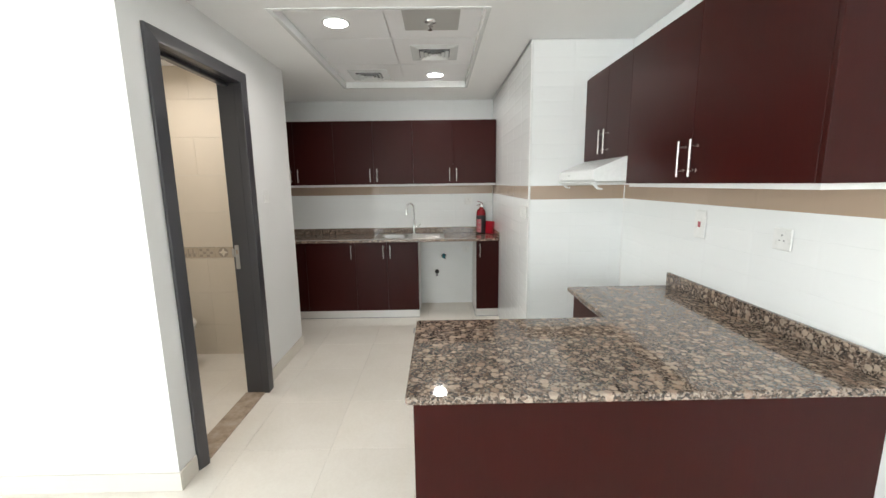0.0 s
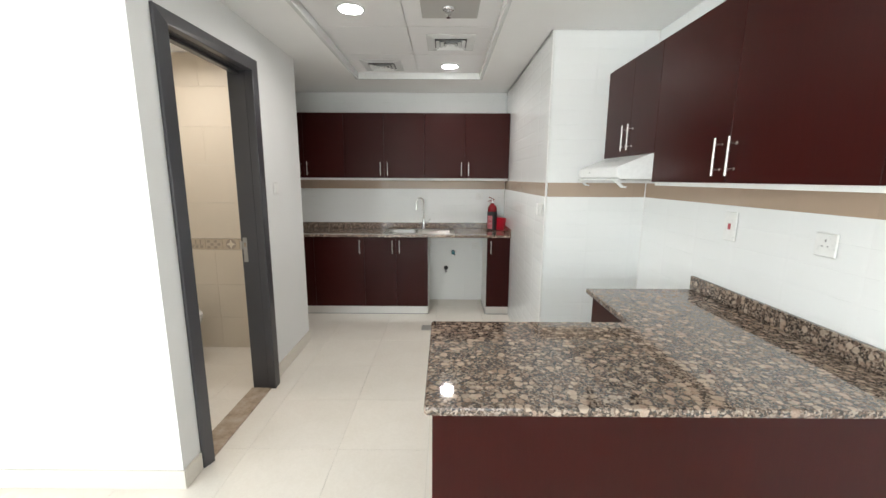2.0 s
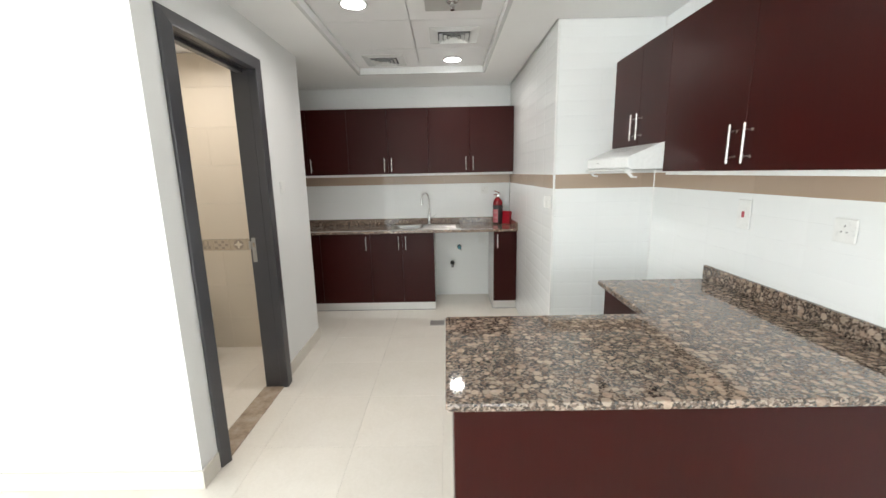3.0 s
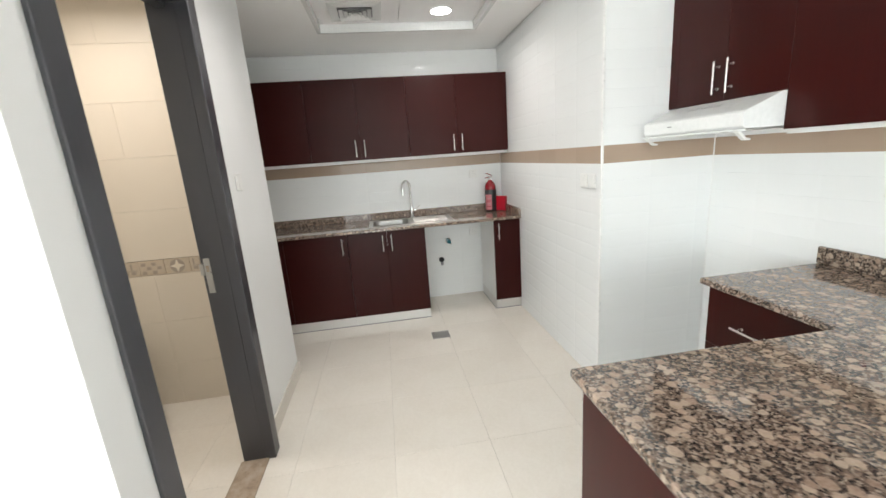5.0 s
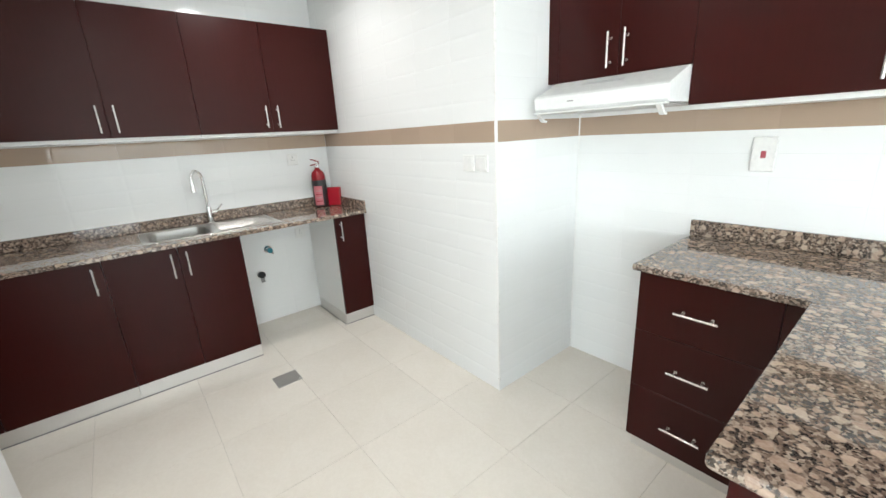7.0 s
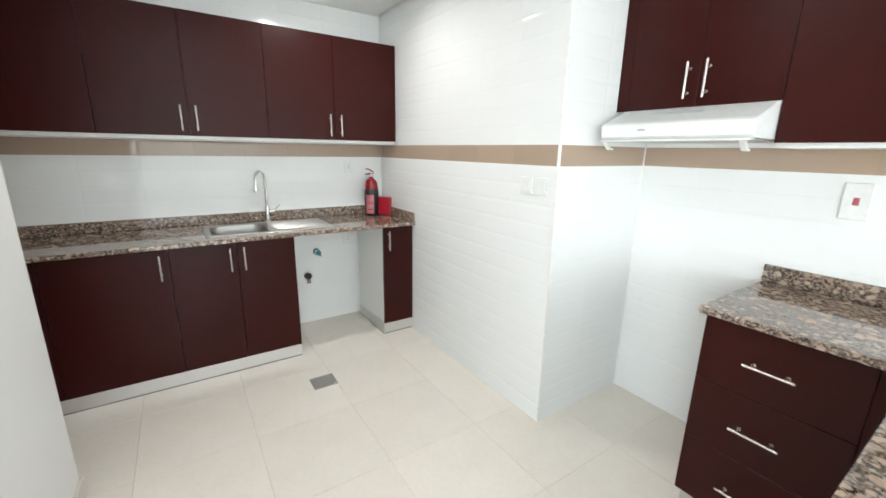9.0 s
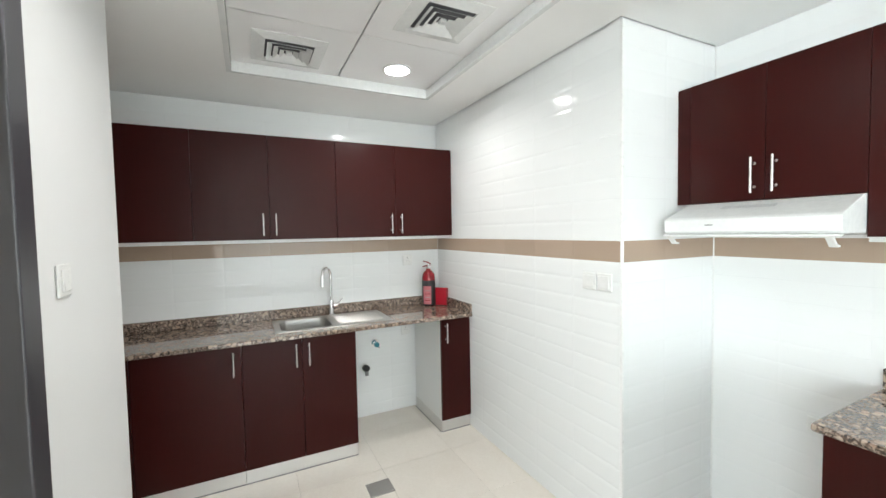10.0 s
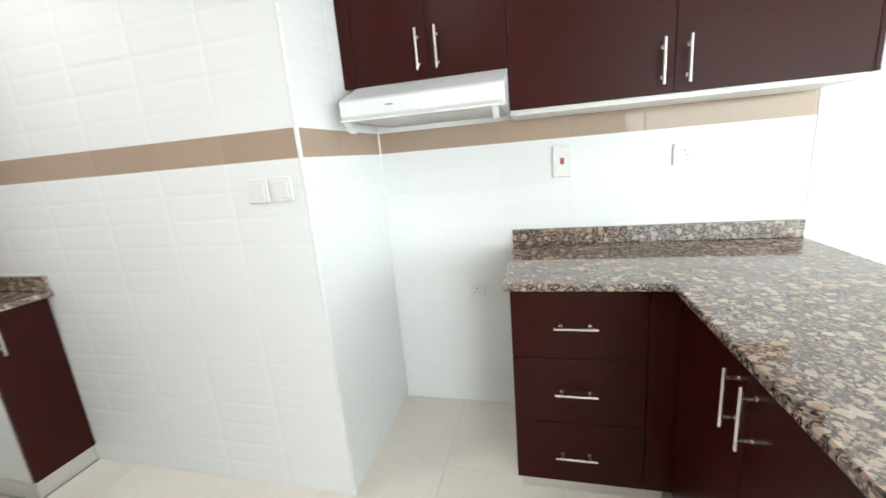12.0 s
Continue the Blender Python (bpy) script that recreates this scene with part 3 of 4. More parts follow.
for z0, z1, hz in ((0.605, 0.868, 0.733), (0.337, 0.602, 0.469), (0.07, 0.334, 0.198)):
    f = part("drawer", box(DX, DX + 0.018, 1.715, 2.178, z0, z1, 0.0012), LAMINATE, drawers)
    part("handle", bar_handle((DX, 1.954, hz), (0, 1, 0), SIDE_OUT), STEEL, f, "brushed steel bar handle", True)
part("filler", box(DX + 0.0005, DX + 0.018, 1.621, 1.7125, 0.07, 0.868, 0.001), LAMINATE, drawers)
part("plinth", box(DX + 0.03, 1.29, 1.64, 2.165, 0, 0.068, 0.001), PLINTH, drawers, "pale aluminium plinth")

# peninsula: doors to the kitchen at y = 1.62, plain panels to the living room
pen = thing("peninsula_cabinet", (0.5, 1.3, 0), "dark mahogany peninsula unit with plain outer panels and two doors", "cabinet", "base cabinets of the peninsula")
part("front_panel", box(-0.155, 1.315, 1.015, 1.033, 0.002, 0.872, 0.001), LAMINATE, pen)
part("side_panel", box(-0.155, -0.137, 1.0335, 1.62, 0.002, 0.872, 0.001), LAMINATE, pen)
part("body", box(-0.1365, 1.30, 1.034, 1.60, 0.07, 0.872, 0.001), LAMINATE, pen)
for x0, x1, hx in ((-0.135, 0.283, 0.245), (0.287, 0.7475, 0.327)):
    f = part("door", box(x0, x1, 1.602, 1.62, 0.07, 0.868, 0.0012), LAMINATE, pen)
    part("handle", bar_handle((hx, 1.62, 0.742), UP, BACK_OUT, 0.16), STEEL, f, "brushed steel bar handle", True)
part("plinth", box(-0.1365, 0.755, 1.55, 1.59, 0, 0.068, 0.001), PLINTH, pen, "pale aluminium plinth")


# ---------------------------------------------------------------- worktops
def bevel_edges(bm, want, offset=0.009, segs=3):
    es = [e for e in bm.edges if want((e.verts[0].co + e.verts[1].co) / 2, e)]
    bmesh.ops.bevel(bm, geom=es, offset=offset, segments=segs, affect="EDGES", profile=0.5)
    return bm


ZT = 0.90
wt = thing("worktop", (0.6, 1.5, 0.873), "L-shaped polished brown granite worktop on the peninsula", "worktop")
slab = prism([(-0.178, 0.985), (1.316, 0.985), (1.316, 2.2), (0.693, 2.2), (0.693, 1.656), (-0.178, 1.656)], "z", 0.873, ZT)
bmesh.ops.bevel(slab, geom=[e for e in slab.edges if abs(e.verts[0].co.z - e.verts[1].co.z) > 0.01 and e.verts[0].co.x < 1.2], offset=0.012, segments=3, affect="EDGES", profile=0.5)
bevel_edges(slab, lambda c, e: abs(e.verts[0].co.z - e.verts[1].co.z) < 1e-4 and c.x < 1.31, 0.007, 2)
part("slab", slab, GRANITE, wt)
part("upstand", box(1.289, 1.3085, 0.996, 2.2, ZT + 0.001, 0.977, 0.002), GRANITE, wt, "granite upstand along the tiled wall")

ZB = 0.913
SX0, SX1, SY0, SY1 = -0.775, -0.43, 4.36, 4.70   # bowl
bt = thing("worktop", (-0.7, 4.5, 0.886), "polished dark brown granite worktop with an inset sink", "worktop")
slab = grid_slab([-2.169, SX0 - 0.012, SX1 + 0.012, 0.599], [4.222, SY0 - 0.012, SY1 + 0.012, 4.826], {(1, 1)}, "z", 0.886, ZB)
bevel_edges(slab, lambda c, e: abs(c.y - 4.222) < 1e-4 and abs(e.verts[0].co.z - e.verts[1].co.z) < 1e-4, 0.007, 2)
part("slab", slab, GRANITE, bt)
part("upstand", box(-2.169, 0.5785, 4.806, 4.8255, ZB + 0.001, 0.984, 0.002), GRANITE, bt, "granite upstand along the back wall")
part("upstand", box(0.579, 0.5985, 4.226, 4.8255, ZB + 0.001, 0.984, 0.002), GRANITE, bt, "short granite upstand at the end")


# ---------------------------------------------------------------- sink and tap
def rounded(x0, x1, y0, y1, r, per=5):
    pts = []
    for cx, cy, a0 in ((x1 - r, y1 - r, 0), (x0 + r, y1 - r, 90), (x0 + r, y0 + r, 180), (x1 - r, y0 + r, 270)):
        for k in range(per + 1):
            a = radians(a0 + 90 * k / per)
            pts.append((cx + r * math.cos(a), cy + r * math.sin(a)))
    return pts


def sink():
    t = thing("sink", (-0.41, 4.53, ZB), "stainless steel inset sink with a bowl and ribbed drainer", "sink")
    bm = bmesh.new()
    x0, x1, y0, y1 = -0.81, -0.01, 4.318, 4.735
    loops = [(rounded(x0, x1, y0, y1, 0.02), ZB + 0.0008), (rounded(x0 + 0.002, x1 - 0.002, y0 + 0.002, y1 - 0.002, 0.019), ZB + 0.004),
             (rounded(x0 + 0.012, x1 - 0.012, y0 + 0.012, y1 - 0.012, 0.016), ZB + 0.004), (rounded(x0 + 0.016, x1 - 0.016, y0 + 0.016, y1 - 0.016, 0.015), ZB + 0.0022),
             (rounded(SX0, SX1, SY0, SY1, 0.06), ZB + 0.0022), (rounded(SX0 + 0.006, SX1 - 0.006, SY0 + 0.006, SY1 - 0.006, 0.058), ZB - 0.004),
             (rounded(SX0 + 0.018, SX1 - 0.018, SY0 + 0.018, SY1 - 0.018, 0.05), ZB - 0.12), (rounded(SX0 + 0.05, SX1 - 0.05, SY0 + 0.05, SY1 - 0.05, 0.04), ZB - 0.145)]
    rings = [[bm.verts.new((x, y, z)) for x, y in pts] for pts, z in loops]
    for a, b in zip(rings, rings[1:]):
        for k in range(len(a)):
            bm.faces.new((a[k], a[(k + 1) % len(a)], b[(k + 1) % len(a)], b[k]))
    bm.faces.new(rings[-1])
    part("basin", bm, SINK_STEEL, t, smooth=True)
    for k in range(9):
        y = 4.40 + k * 0.033
        part("drainer_rib", box(-0.385, -0.06, y - 0.005, y + 0.005, ZB + 0.001, ZB + 0.0052, 0.002), SINK_STEEL, t)
    part("waste", lathe([(0.0, 0.0), (0.035, 0.0), (0.038, 0.002), (0.02, 0.003)], ((SX0 + SX1) / 2, (SY0 + SY1) / 2, ZB - 0.146)), CHROME, t, smooth=True)


sink()


def tap():
    t = thing("tap", (-0.375, 4.758, ZB), "chrome gooseneck mixer tap behind the sink", "tap")
    bx, by = -0.375, 4.758
    part("base", lathe([(0.027, 0.0), (0.027, 0.006), (0.021, 0.01), (0.02, 0.10), (0.018, 0.115), (0.012, 0.12)], (bx, by, ZB + 0.0005)), CHROME, t, smooth=True)
    dx, dy = -0.62, -0.78
    pts = [(bx, by, ZB + 0.11), (bx, by, ZB + 0.2)]
    r = 0.065
    for k in range(15):
        a = radians(180 * k / 14)
        s = r * (1 - math.cos(a))
        pts.append((bx + dx * s, by + dy * s, ZB + 0.31 + r * math.sin(a)))
    ex, ey = bx + dx * 2 * r, by + dy * 2 * r
    pts.append((ex, ey, ZB + 0.29))
    part("spout", tube(pts, 0.0105, 14), CHROME, t, smooth=True)
    part("spray_head", rod((ex, ey, ZB + 0.24), (ex, ey, ZB + 0.30), 0.0155, n=18, r2=0.0125), CHROME, t, smooth=True)
    lev = rod((bx + 0.015, by, ZB + 0.075), (bx + 0.05, by - 0.005, ZB + 0.08), 0.014, n=14)
    rod((bx + 0.045, by - 0.004, ZB + 0.08), (bx + 0.085, by - 0.03, ZB + 0.13), 0.0045, lev, 10)
    part("lever", lev, CHROME, t, smooth=True)


tap()


# ---------------------------------------------------------------- extractor hood
def hood():
    t = thing("extractor_hood", (1.05, 2.48, 1.50), "slim white extractor hood under the short cabinet", "extractor hood")
    y0, y1 = 2.171, 2.79
    body = prism([(1.305, 1.52), (0.826, 1.52), (0.812, 1.531), (0.808, 1.582), (0.822, 1.592), (0.985, 1.658), (1.305, 1.658)], "y", y0, y1, 0.004)
    b = part("body", body, HOOD_WHITE, t)
    part("visor", box(0.800, 0.83, y0 + 0.002, y1 - 0.002, 1.510, 1.519, 0.003), HOOD_WHITE, t)
    part("filter", box(0.87, 1.28, y0 + 0.03, y1 - 0.03, 1.513, 1.5195, 0.002), FILTER, t, "grey mesh grease filter")
    # grey strips painted for the shade of the vent slots; nothing is cut
    for k in range(5):
        part("slot_shade", prism([(0.905 + k * 0.006, 1.6268 + k * 0.00243), (0.908 + k * 0.006, 1.6281 + k * 0.00243), (0.9075 + k * 0.006, 1.629 + k * 0.00243), (0.9045 + k * 0.006, 1.6277 + k * 0.00243)], "y", 2.40, 2.60), SLOT_SHADE, b)
    for yy in (y0 + 0.035, y1 - 0.02):
        hook = prism([(0.812, 1.510), (0.830, 1.510), (0.856, 1.484), (0.878, 1.480), (0.876, 1.472), (0.850, 1.474)], "y", yy - 0.011, yy + 0.011, 0.0025)
        part("clip", hook, WHITE_PLASTIC, t)
    part("badge", box(0.8065, 0.809, 2.575, 2.605, 1.556, 1.561), GREY_TRIM, t, "small grey printed mark")


hood()


# ---------------------------------------------------------------- switches and sockets
def plate(name, wall, u, z, w, h, label, category, holes=(), rocker=None, group=""):
    """A wall plate of width w and height h at u along a wall; wall gives the outward axis and face."""
    axis, face = wall
    def blk(du0, du1, z0, z1, d0, d1, bev):
        if axis == "-x":
            return box(face - d1, face - d0, u + du0, u + du1, z0, z1, bev)
        if axis == "+x":
            return box(face + d0, face + d1, u + du0, u + du1, z0, z1, bev)
        return box(u + du0, u + du1, face - d1, face - d0, z0, z1, bev)
    base = {"-x": (face, u, z), "+x": (face, u, z), "-y": (u, face, z)}[axis]
    t = thing(name, base, label, category, group)
    part("plate", blk(-w / 2, w / 2, z - h / 2, z + h / 2, 0.0005, 0.008, 0.004), WHITE_PLASTIC, t)
    if rocker:
        rw, rh, mat = rocker
        part("rocker", blk(-rw / 2, rw / 2, z - rh / 2, z + rh / 2, 0.0075, 0.0115, 0.0015), mat, t)
    # thin dark blocks on the plate colour in the shade of the pin holes
    for du, dz, sw, sh in holes:
        part("pin_hole_shade", blk(du - sw / 2, du + sw / 2, z + dz - sh / 2, z + dz + sh / 2, 0.0081, 0.0088, 0), DARK, t)
    return t


PINS = ((0, 0.017, 0.004, 0.008), (-0.011, -0.005, 0.006, 0.004), (0.011, -0.005, 0.006, 0.004))
T = 0.002
plate("light_switch", ("-x", XS - T), 3.041, 1.29, 0.088, 0.088, "white rocker switch on the white tiles", "switch", rocker=(0.06, 0.06, WHITE_PLASTIC), group="pair of switches")
plate("light_switch", ("-x", XS - T), 2.944, 1.292, 0.088, 0.088, "white rocker switch on the white tiles", "switch", rocker=(0.06, 0.06, WHITE_PLASTIC), group="pair of switches")
plate("cooker_switch", ("-x", XR - T), 1.962, 1.29, 0.088, 0.146, "tall white cooker switch with a red rocker", "switch", rocker=(0.018, 0.03, PINK_RED))
plate("wall_socket", ("-x", XR - T), 1.458, 1.281, 0.09, 0.09, "white three-pin wall socket over the worktop", "socket", PINS)
plate("wall_socket", ("-x", XR - T), 2.394, 0.653, 0.088, 0.07, "low white wall socket beside the drawers", "socket", PINS)
plate("light_switch", ("+x", XL), 3.0, 1.44, 0.086, 0.09, "white rocker switch on the painted wall", "switch", rocker=(0.055, 0.06, WHITE_PLASTIC))
plate("wall_socket", ("-y", YB - T), 0.30, 1.307, 0.088, 0.088, "white wall socket over the sink worktop", "socket", PINS)
plate("wall_socket", ("-y", YB - T), 0.268, 0.70, 0.088, 0.088, "white wall socket in the washing-machine gap", "socket", PINS)


# ---------------------------------------------------------------- plumbing in the gap
def stop_valve():
    c = (-0.013, YB - T, 0.618)
    t = thing("stop_valve", c, "chrome washing-machine valve with a teal cap", "valve")
    part("rose", rod((c[0], c[1], c[2]), (c[0], c[1] - 0.008, c[2]), 0.03, n=20), CHROME, t, smooth=True)
    part("stem", rod((c[0], c[1] - 0.007, c[2]), (c[0], c[1] - 0.06, c[2]), 0.011, n=14), CHROME, t, smooth=True)
    part("cap", rod((c[0], c[1] - 0.045, c[2]), (c[0], c[1] - 0.072, c[2]), 0.021, n=16), TEAL, t, "teal plastic cap", True)
    part("outlet", rod((c[0] + 0.004, c[1] - 0.04, c[2]), (c[0] + 0.02, c[1] - 0.06, c[2] - 0.035), 0.009, n=12), CHROME, t, smooth=True)


def waste_pipe():
    c = (-0.102, YB - T, 0.419)
    t = thing("waste_pipe", c, "black waste pipe stub out of the tiled wall", "pipe")
    part("collar", rod(c, (c[0], c[1] - 0.006, c[2]), 0.034, n=20), WHITE_PLASTIC, t, smooth=True)
    part("stub", tube([(c[0], c[1] - 0.002, c[2]), (c[0], c[1] - 0.045, c[2] + 0.004), (c[0], c[1] - 0.06, c[2] + 0.012)], 0.026, 18), DARK, t, smooth=True)
    part("hose_end", rod((c[0], c[1] - 0.05, c[2] - 0.012), (c[0], c[1] - 0.062, c[2] - 0.05), 0.015, n=14), GREY_TRIM, t, smooth=True)


stop_valve()
waste_pipe()

# ---------------------------------------------------------------- floor drain
dr = thing("floor_drain", (-0.28, 3.862, 0.0), "square steel floor drain cover between the tiles", "drain")
part("cover", box(-0.354, -0.204, 3.793, 3.93, -0.004, 0.0022, 0.0012), DRAIN_STEEL, dr)
for sx, sy in ((-0.34, 3.916), (-0.218, 3.807)):
    part("screw", rod((sx, sy, 0.002), (sx, sy, 0.0034), 0.005, n=12), CHROME, dr)


# ---------------------------------------------------------------- fire extinguisher and red box
def extinguisher():
    c = (0.445, 4.70, ZB)
    t = thing("fire_extinguisher", c, "small red fire extinguisher with a black sleeve on the worktop", "extinguisher")
    part("bottle", lathe([(0.03, 0.001), (0.05, 0.004), (0.055, 0.02), (0.055, 0.25), (0.05, 0.275), (0.036, 0.295), (0.02, 0.308), (0.018, 0.322)], c, 32), RED, t, smooth=True)
    part("sleeve", lathe([(0.0555, 0.006), (0.058, 0.01), (0.058, 0.215), (0.0555, 0.222)], c, 32), DARK, t, "black plastic sleeve", True)
    lab = bmesh.new()
    n = 10
    rows = []
    for zz in (0.02, 0.175):
        rows.append([lab.verts.new((c[0] + 0.0588 * math.cos(radians(196 + 70 * k / n)), c[1] + 0.0588 * math.sin(radians(196 + 70 * k / n)), c[2] + zz)) for k in range(n + 1)])
    for k in range(n):
        lab.faces.new((rows[0][k], rows[0][k + 1], rows[1][k + 1], rows[1][k]))
    lb = part("label", lab, PINK, t, "faded pink printed label", True)
    for k in range(4):
        bar = bmesh.new()
        rr = []
        for zz in (0.05 + k * 0.028, 0.055 + k * 0.028):
            rr.append([bar.verts.new((c[0] + 0.0592 * math.cos(radians(212 + 46 * j / 8)), c[1] + 0.0592 * math.sin(radians(212 + 46 * j / 8)), c[2] + zz)) for j in range(9)])
        for j in range(8):
            bar.faces.new((rr[0][j], rr[0][j + 1], rr[1][j + 1], rr[1][j]))
        part("print_bar", bar, GREY_TRIM if k % 2 else RED, lb)
    part("valve", lathe([(0.017, 0.318), (0.019, 0.325), (0.016, 0.345), (0.012, 0.352), (0.012, 0.362)], c, 18), CHROME, t, smooth=True)
    lev = prism([(c[0] - 0.052, c[2] + 0.338), (c[0] - 0.012, c[2] + 0.343), (c[0] + 0.018, c[2] + 0.345), (c[0] + 0.018, c[2] + 0.355), (c[0] - 0.014, c[2] + 0.353), (c[0] - 0.05, c[2] + 0.346)], "y", c[1] - 0.008, c[1] + 0.008, 0.002)
    part("carry_handle", lev, RED, t)
    lev = prism([(c[0] - 0.046, c[2] + 0.384), (c[0] - 0.02, c[2] + 0.378), (c[0] + 0.02, c[2] + 0.357), (c[0] + 0.024, c[2] + 0.364), (c[0] - 0.018, c[2] + 0.387), (c[0] - 0.045, c[2] + 0.392)], "y", c[1] - 0.007, c[1] + 0.007, 0.002)
    part("squeeze_lever", lev, RED, t)
    part("gauge", rod((c[0], c[1] - 0.012, c[2] + 0.333), (c[0], c[1] - 0.024, c[2] + 0.333), 0.011, n=16), CHROME, t, smooth=True)


extinguisher()
rb = box(-0.058, 0.058, -0.02, 0.02, 0.0, 0.15, 0.005, segs=2)
rim = box(-0.05, 0.05, -0.0225, -0.0205, 0.008, 0.142, 0.001)
red = thing("fire_box", (0.0, 0.0, 0.0), "flat bright red plastic box beside the extinguisher", "box")
part("shell", rb, RED_BOX, red)
part("front_cover", rim, RED_BOX, red)
red.matrix_basis = pose(0.538, 4.655, ZB + 0.002, -5, 0, -48)


# ---------------------------------------------------------------- ceiling fittings
for dx, dy in DOWNLIGHTS:
    t = thing("downlight", (dx, dy, 2.55), "round white recessed downlight, switched on", "downlight", "downlights in the ceiling recess")
    part("ring", lathe([(0.074, 0.003), (0.086, 0.003), (0.088, 0.0), (0.084, -0.005), (0.074, -0.006)], (dx, dy, 2.5525), 36), HOOD_WHITE, t, smooth=True)
    part("diffuser", lathe([(0.0735, 0.0), (0.0735, -0.007), (0.05, -0.0085)], (dx, dy, 2.5525), 36), GLOW, t, "glowing white diffuser", True)
t = thing("downlight", (-2.1, 2.75, 2.49), "round warm bathroom downlight, switched on", "downlight")
part("ring", lathe([(0.07, 0.0), (0.086, 0.0), (0.086, -0.008), (0.07, -0.01)], (-2.1, 2.75, 2.4995), 32), HOOD_WHITE, t, smooth=True)
part("diffuser", lathe([(0.0695, -0.001), (0.0695, -0.011), (0.05, -0.012)], (-2.1, 2.75, 2.4995), 32), BATH_GLOW, t, "warm glowing diffuser", True)


def square_ring(cx, cy, r_out, r_in, z_out, z_in, th=0.002):
    """A sloping square frame from half-width r_out at z_out to r_in at z_in."""
    bm = bmesh.new()
    loops = []
    for r, z in ((r_out, z_out), (r_in, z_in), (r_in - 0.001, z_in + th), (r_out - 0.001, z_out + th)):
        loops.append([bm.verts.new((cx + sx * r, cy + sy * r, z)) for sx, sy in ((-1, -1), (1, -1), (1, 1), (-1, 1))])
    for a, b in zip(loops, loops[1:] + loops[:1]):
        for k in range(4):
            bm.faces.new((a[k], a[(k + 1) % 4], b[(k + 1) % 4], b[k]))
    return bm


def ceiling_vent(cx, cy):
    t = thing("ceiling_vent", (cx, cy, 2.55), "square white four-way ceiling air diffuser", "air vent", "air diffusers in the ceiling recess")
    z = 2.556
    # flat dark sheet coloured as the shade inside the vent; no duct behind it
    part("backing", box(cx - 0.125, cx + 0.125, cy - 0.125, cy + 0.125, z - 0.0015, z - 0.0005), VENT_SHADE, t, "flat dark sheet for the shade behind the blades")
    part("frame", square_ring(cx, cy, 0.185, 0.122, z - 0.003, z - 0.012, 0.0025), HOOD_WHITE, t)
    for ro, ri in ((0.112, 0.086), (0.08, 0.055), (0.048, 0.024)):
        part("blade", square_ring(cx, cy, ro, ri, z - 0.024, z - 0.009, 0.0015), HOOD_WHITE, t)
    part("centre", box(cx - 0.016, cx + 0.016, cy - 0.016, cy + 0.016, z - 0.022, z - 0.006, 0.002), HOOD_WHITE, t)


ceiling_vent(-0.083, 3.292)
ceiling_vent(-0.708, 3.925)
acc = thing("access_panel", (-0.1, 2.635, 2.55), "square grey panel round the sprinkler in the ceiling", "panel")
part("panel", box(-0.277, 0.082, 2.45, 2.812, 2.5525, 2.5555, 0.001), GREY_PANEL, acc)


def sprinkler():
    c = (-0.105, 2.65, 2.5525)
    t = thing("sprinkler", c, "chrome fire sprinkler head in the grey ceiling panel", "sprinkler")
    part("escutcheon", lathe([(0.02, -0.02), (0.036, -0.012), (0.04, -0.002), (0.04, 0.0)], c, 24), CHROME, t, smooth=True)
    part("nozzle", rod((c[0], c[1], c[2] - 0.018), (c[0], c[1], c[2] - 0.045), 0.009, n=12), CHROME, t, smooth=True)
    fr = bmesh.new()
    for s in (-1, 1):
        tube([(c[0] + s * 0.01, c[1], c[2] - 0.02), (c[0] + s * 0.014, c[1], c[2] - 0.035), (c[0], c[1], c[2] - 0.055)], 0.0025, 8, fr)
    part("yoke", fr, CHROME, t)
    part("deflector", rod((c[0], c[1], c[2] - 0.054), (c[0], c[1], c[2] - 0.057), 0.014, n=16), CHROME, t)


sprinkler()


# ---------------------------------------------------------------- bathroom
def toilet():
    cx, cy = -2.335, 3.02
    t = thing("toilet", (cx, cy, 0), "white ceramic toilet with a closed seat in the tiled bathroom", "toilet")
    def oval(rx, ry, ox, z, n=28):
        return [(cx + ox + rx * math.cos(2 * math.pi * k / n), cy + ry * math.sin(2 * math.pi * k / n), z) for k in range(n)]
    def loft(rows, name, mat, label=""):
        bm = bmesh.new()
        rings = [[bm.verts.new(p) for p in row] for row in rows]
        for a, b in zip(rings, rings[1:]):
            for k in range(len(a)):
                bm.faces.new((a[k], a[(k + 1) % len(a)], b[(k + 1) % len(a)], b[k]))
        bm.faces.new(rings[0][::-1])
        bm.faces.new(rings[-1])
        part(name, bm, mat, t, label, True)
    loft([oval(0.15, 0.11, -0.06, 0.0), oval(0.14, 0.1, -0.06, 0.06), oval(0.15, 0.105, -0.05, 0.16), oval(0.2, 0.15, -0.02, 0.28), oval(0.235, 0.178, 0, 0.36), oval(0.24, 0.182, 0, 0.39)], "bowl", CERAMIC)
    loft([oval(0.242, 0.184, 0, 0.391), oval(0.245, 0.187, 0, 0.4), oval(0.243, 0.185, 0, 0.418), oval(0.23, 0.17, 0, 0.424)], "seat", WHITE_PLASTIC)
    part("cistern", box(-2.845, -2.62, cy - 0.19, cy + 0.19, 0.36, 0.76, 0.02, segs=3), CERAMIC, t, smooth=True)
    part("cistern_foot", box(-2.845, -2.58, cy - 0.1, cy + 0.1, 0.0, 0.36, 0.02, segs=2), CERAMIC, t, smooth=True)


toilet()


# ---------------------------------------------------------------- tiles
TILE_MESHES = {}


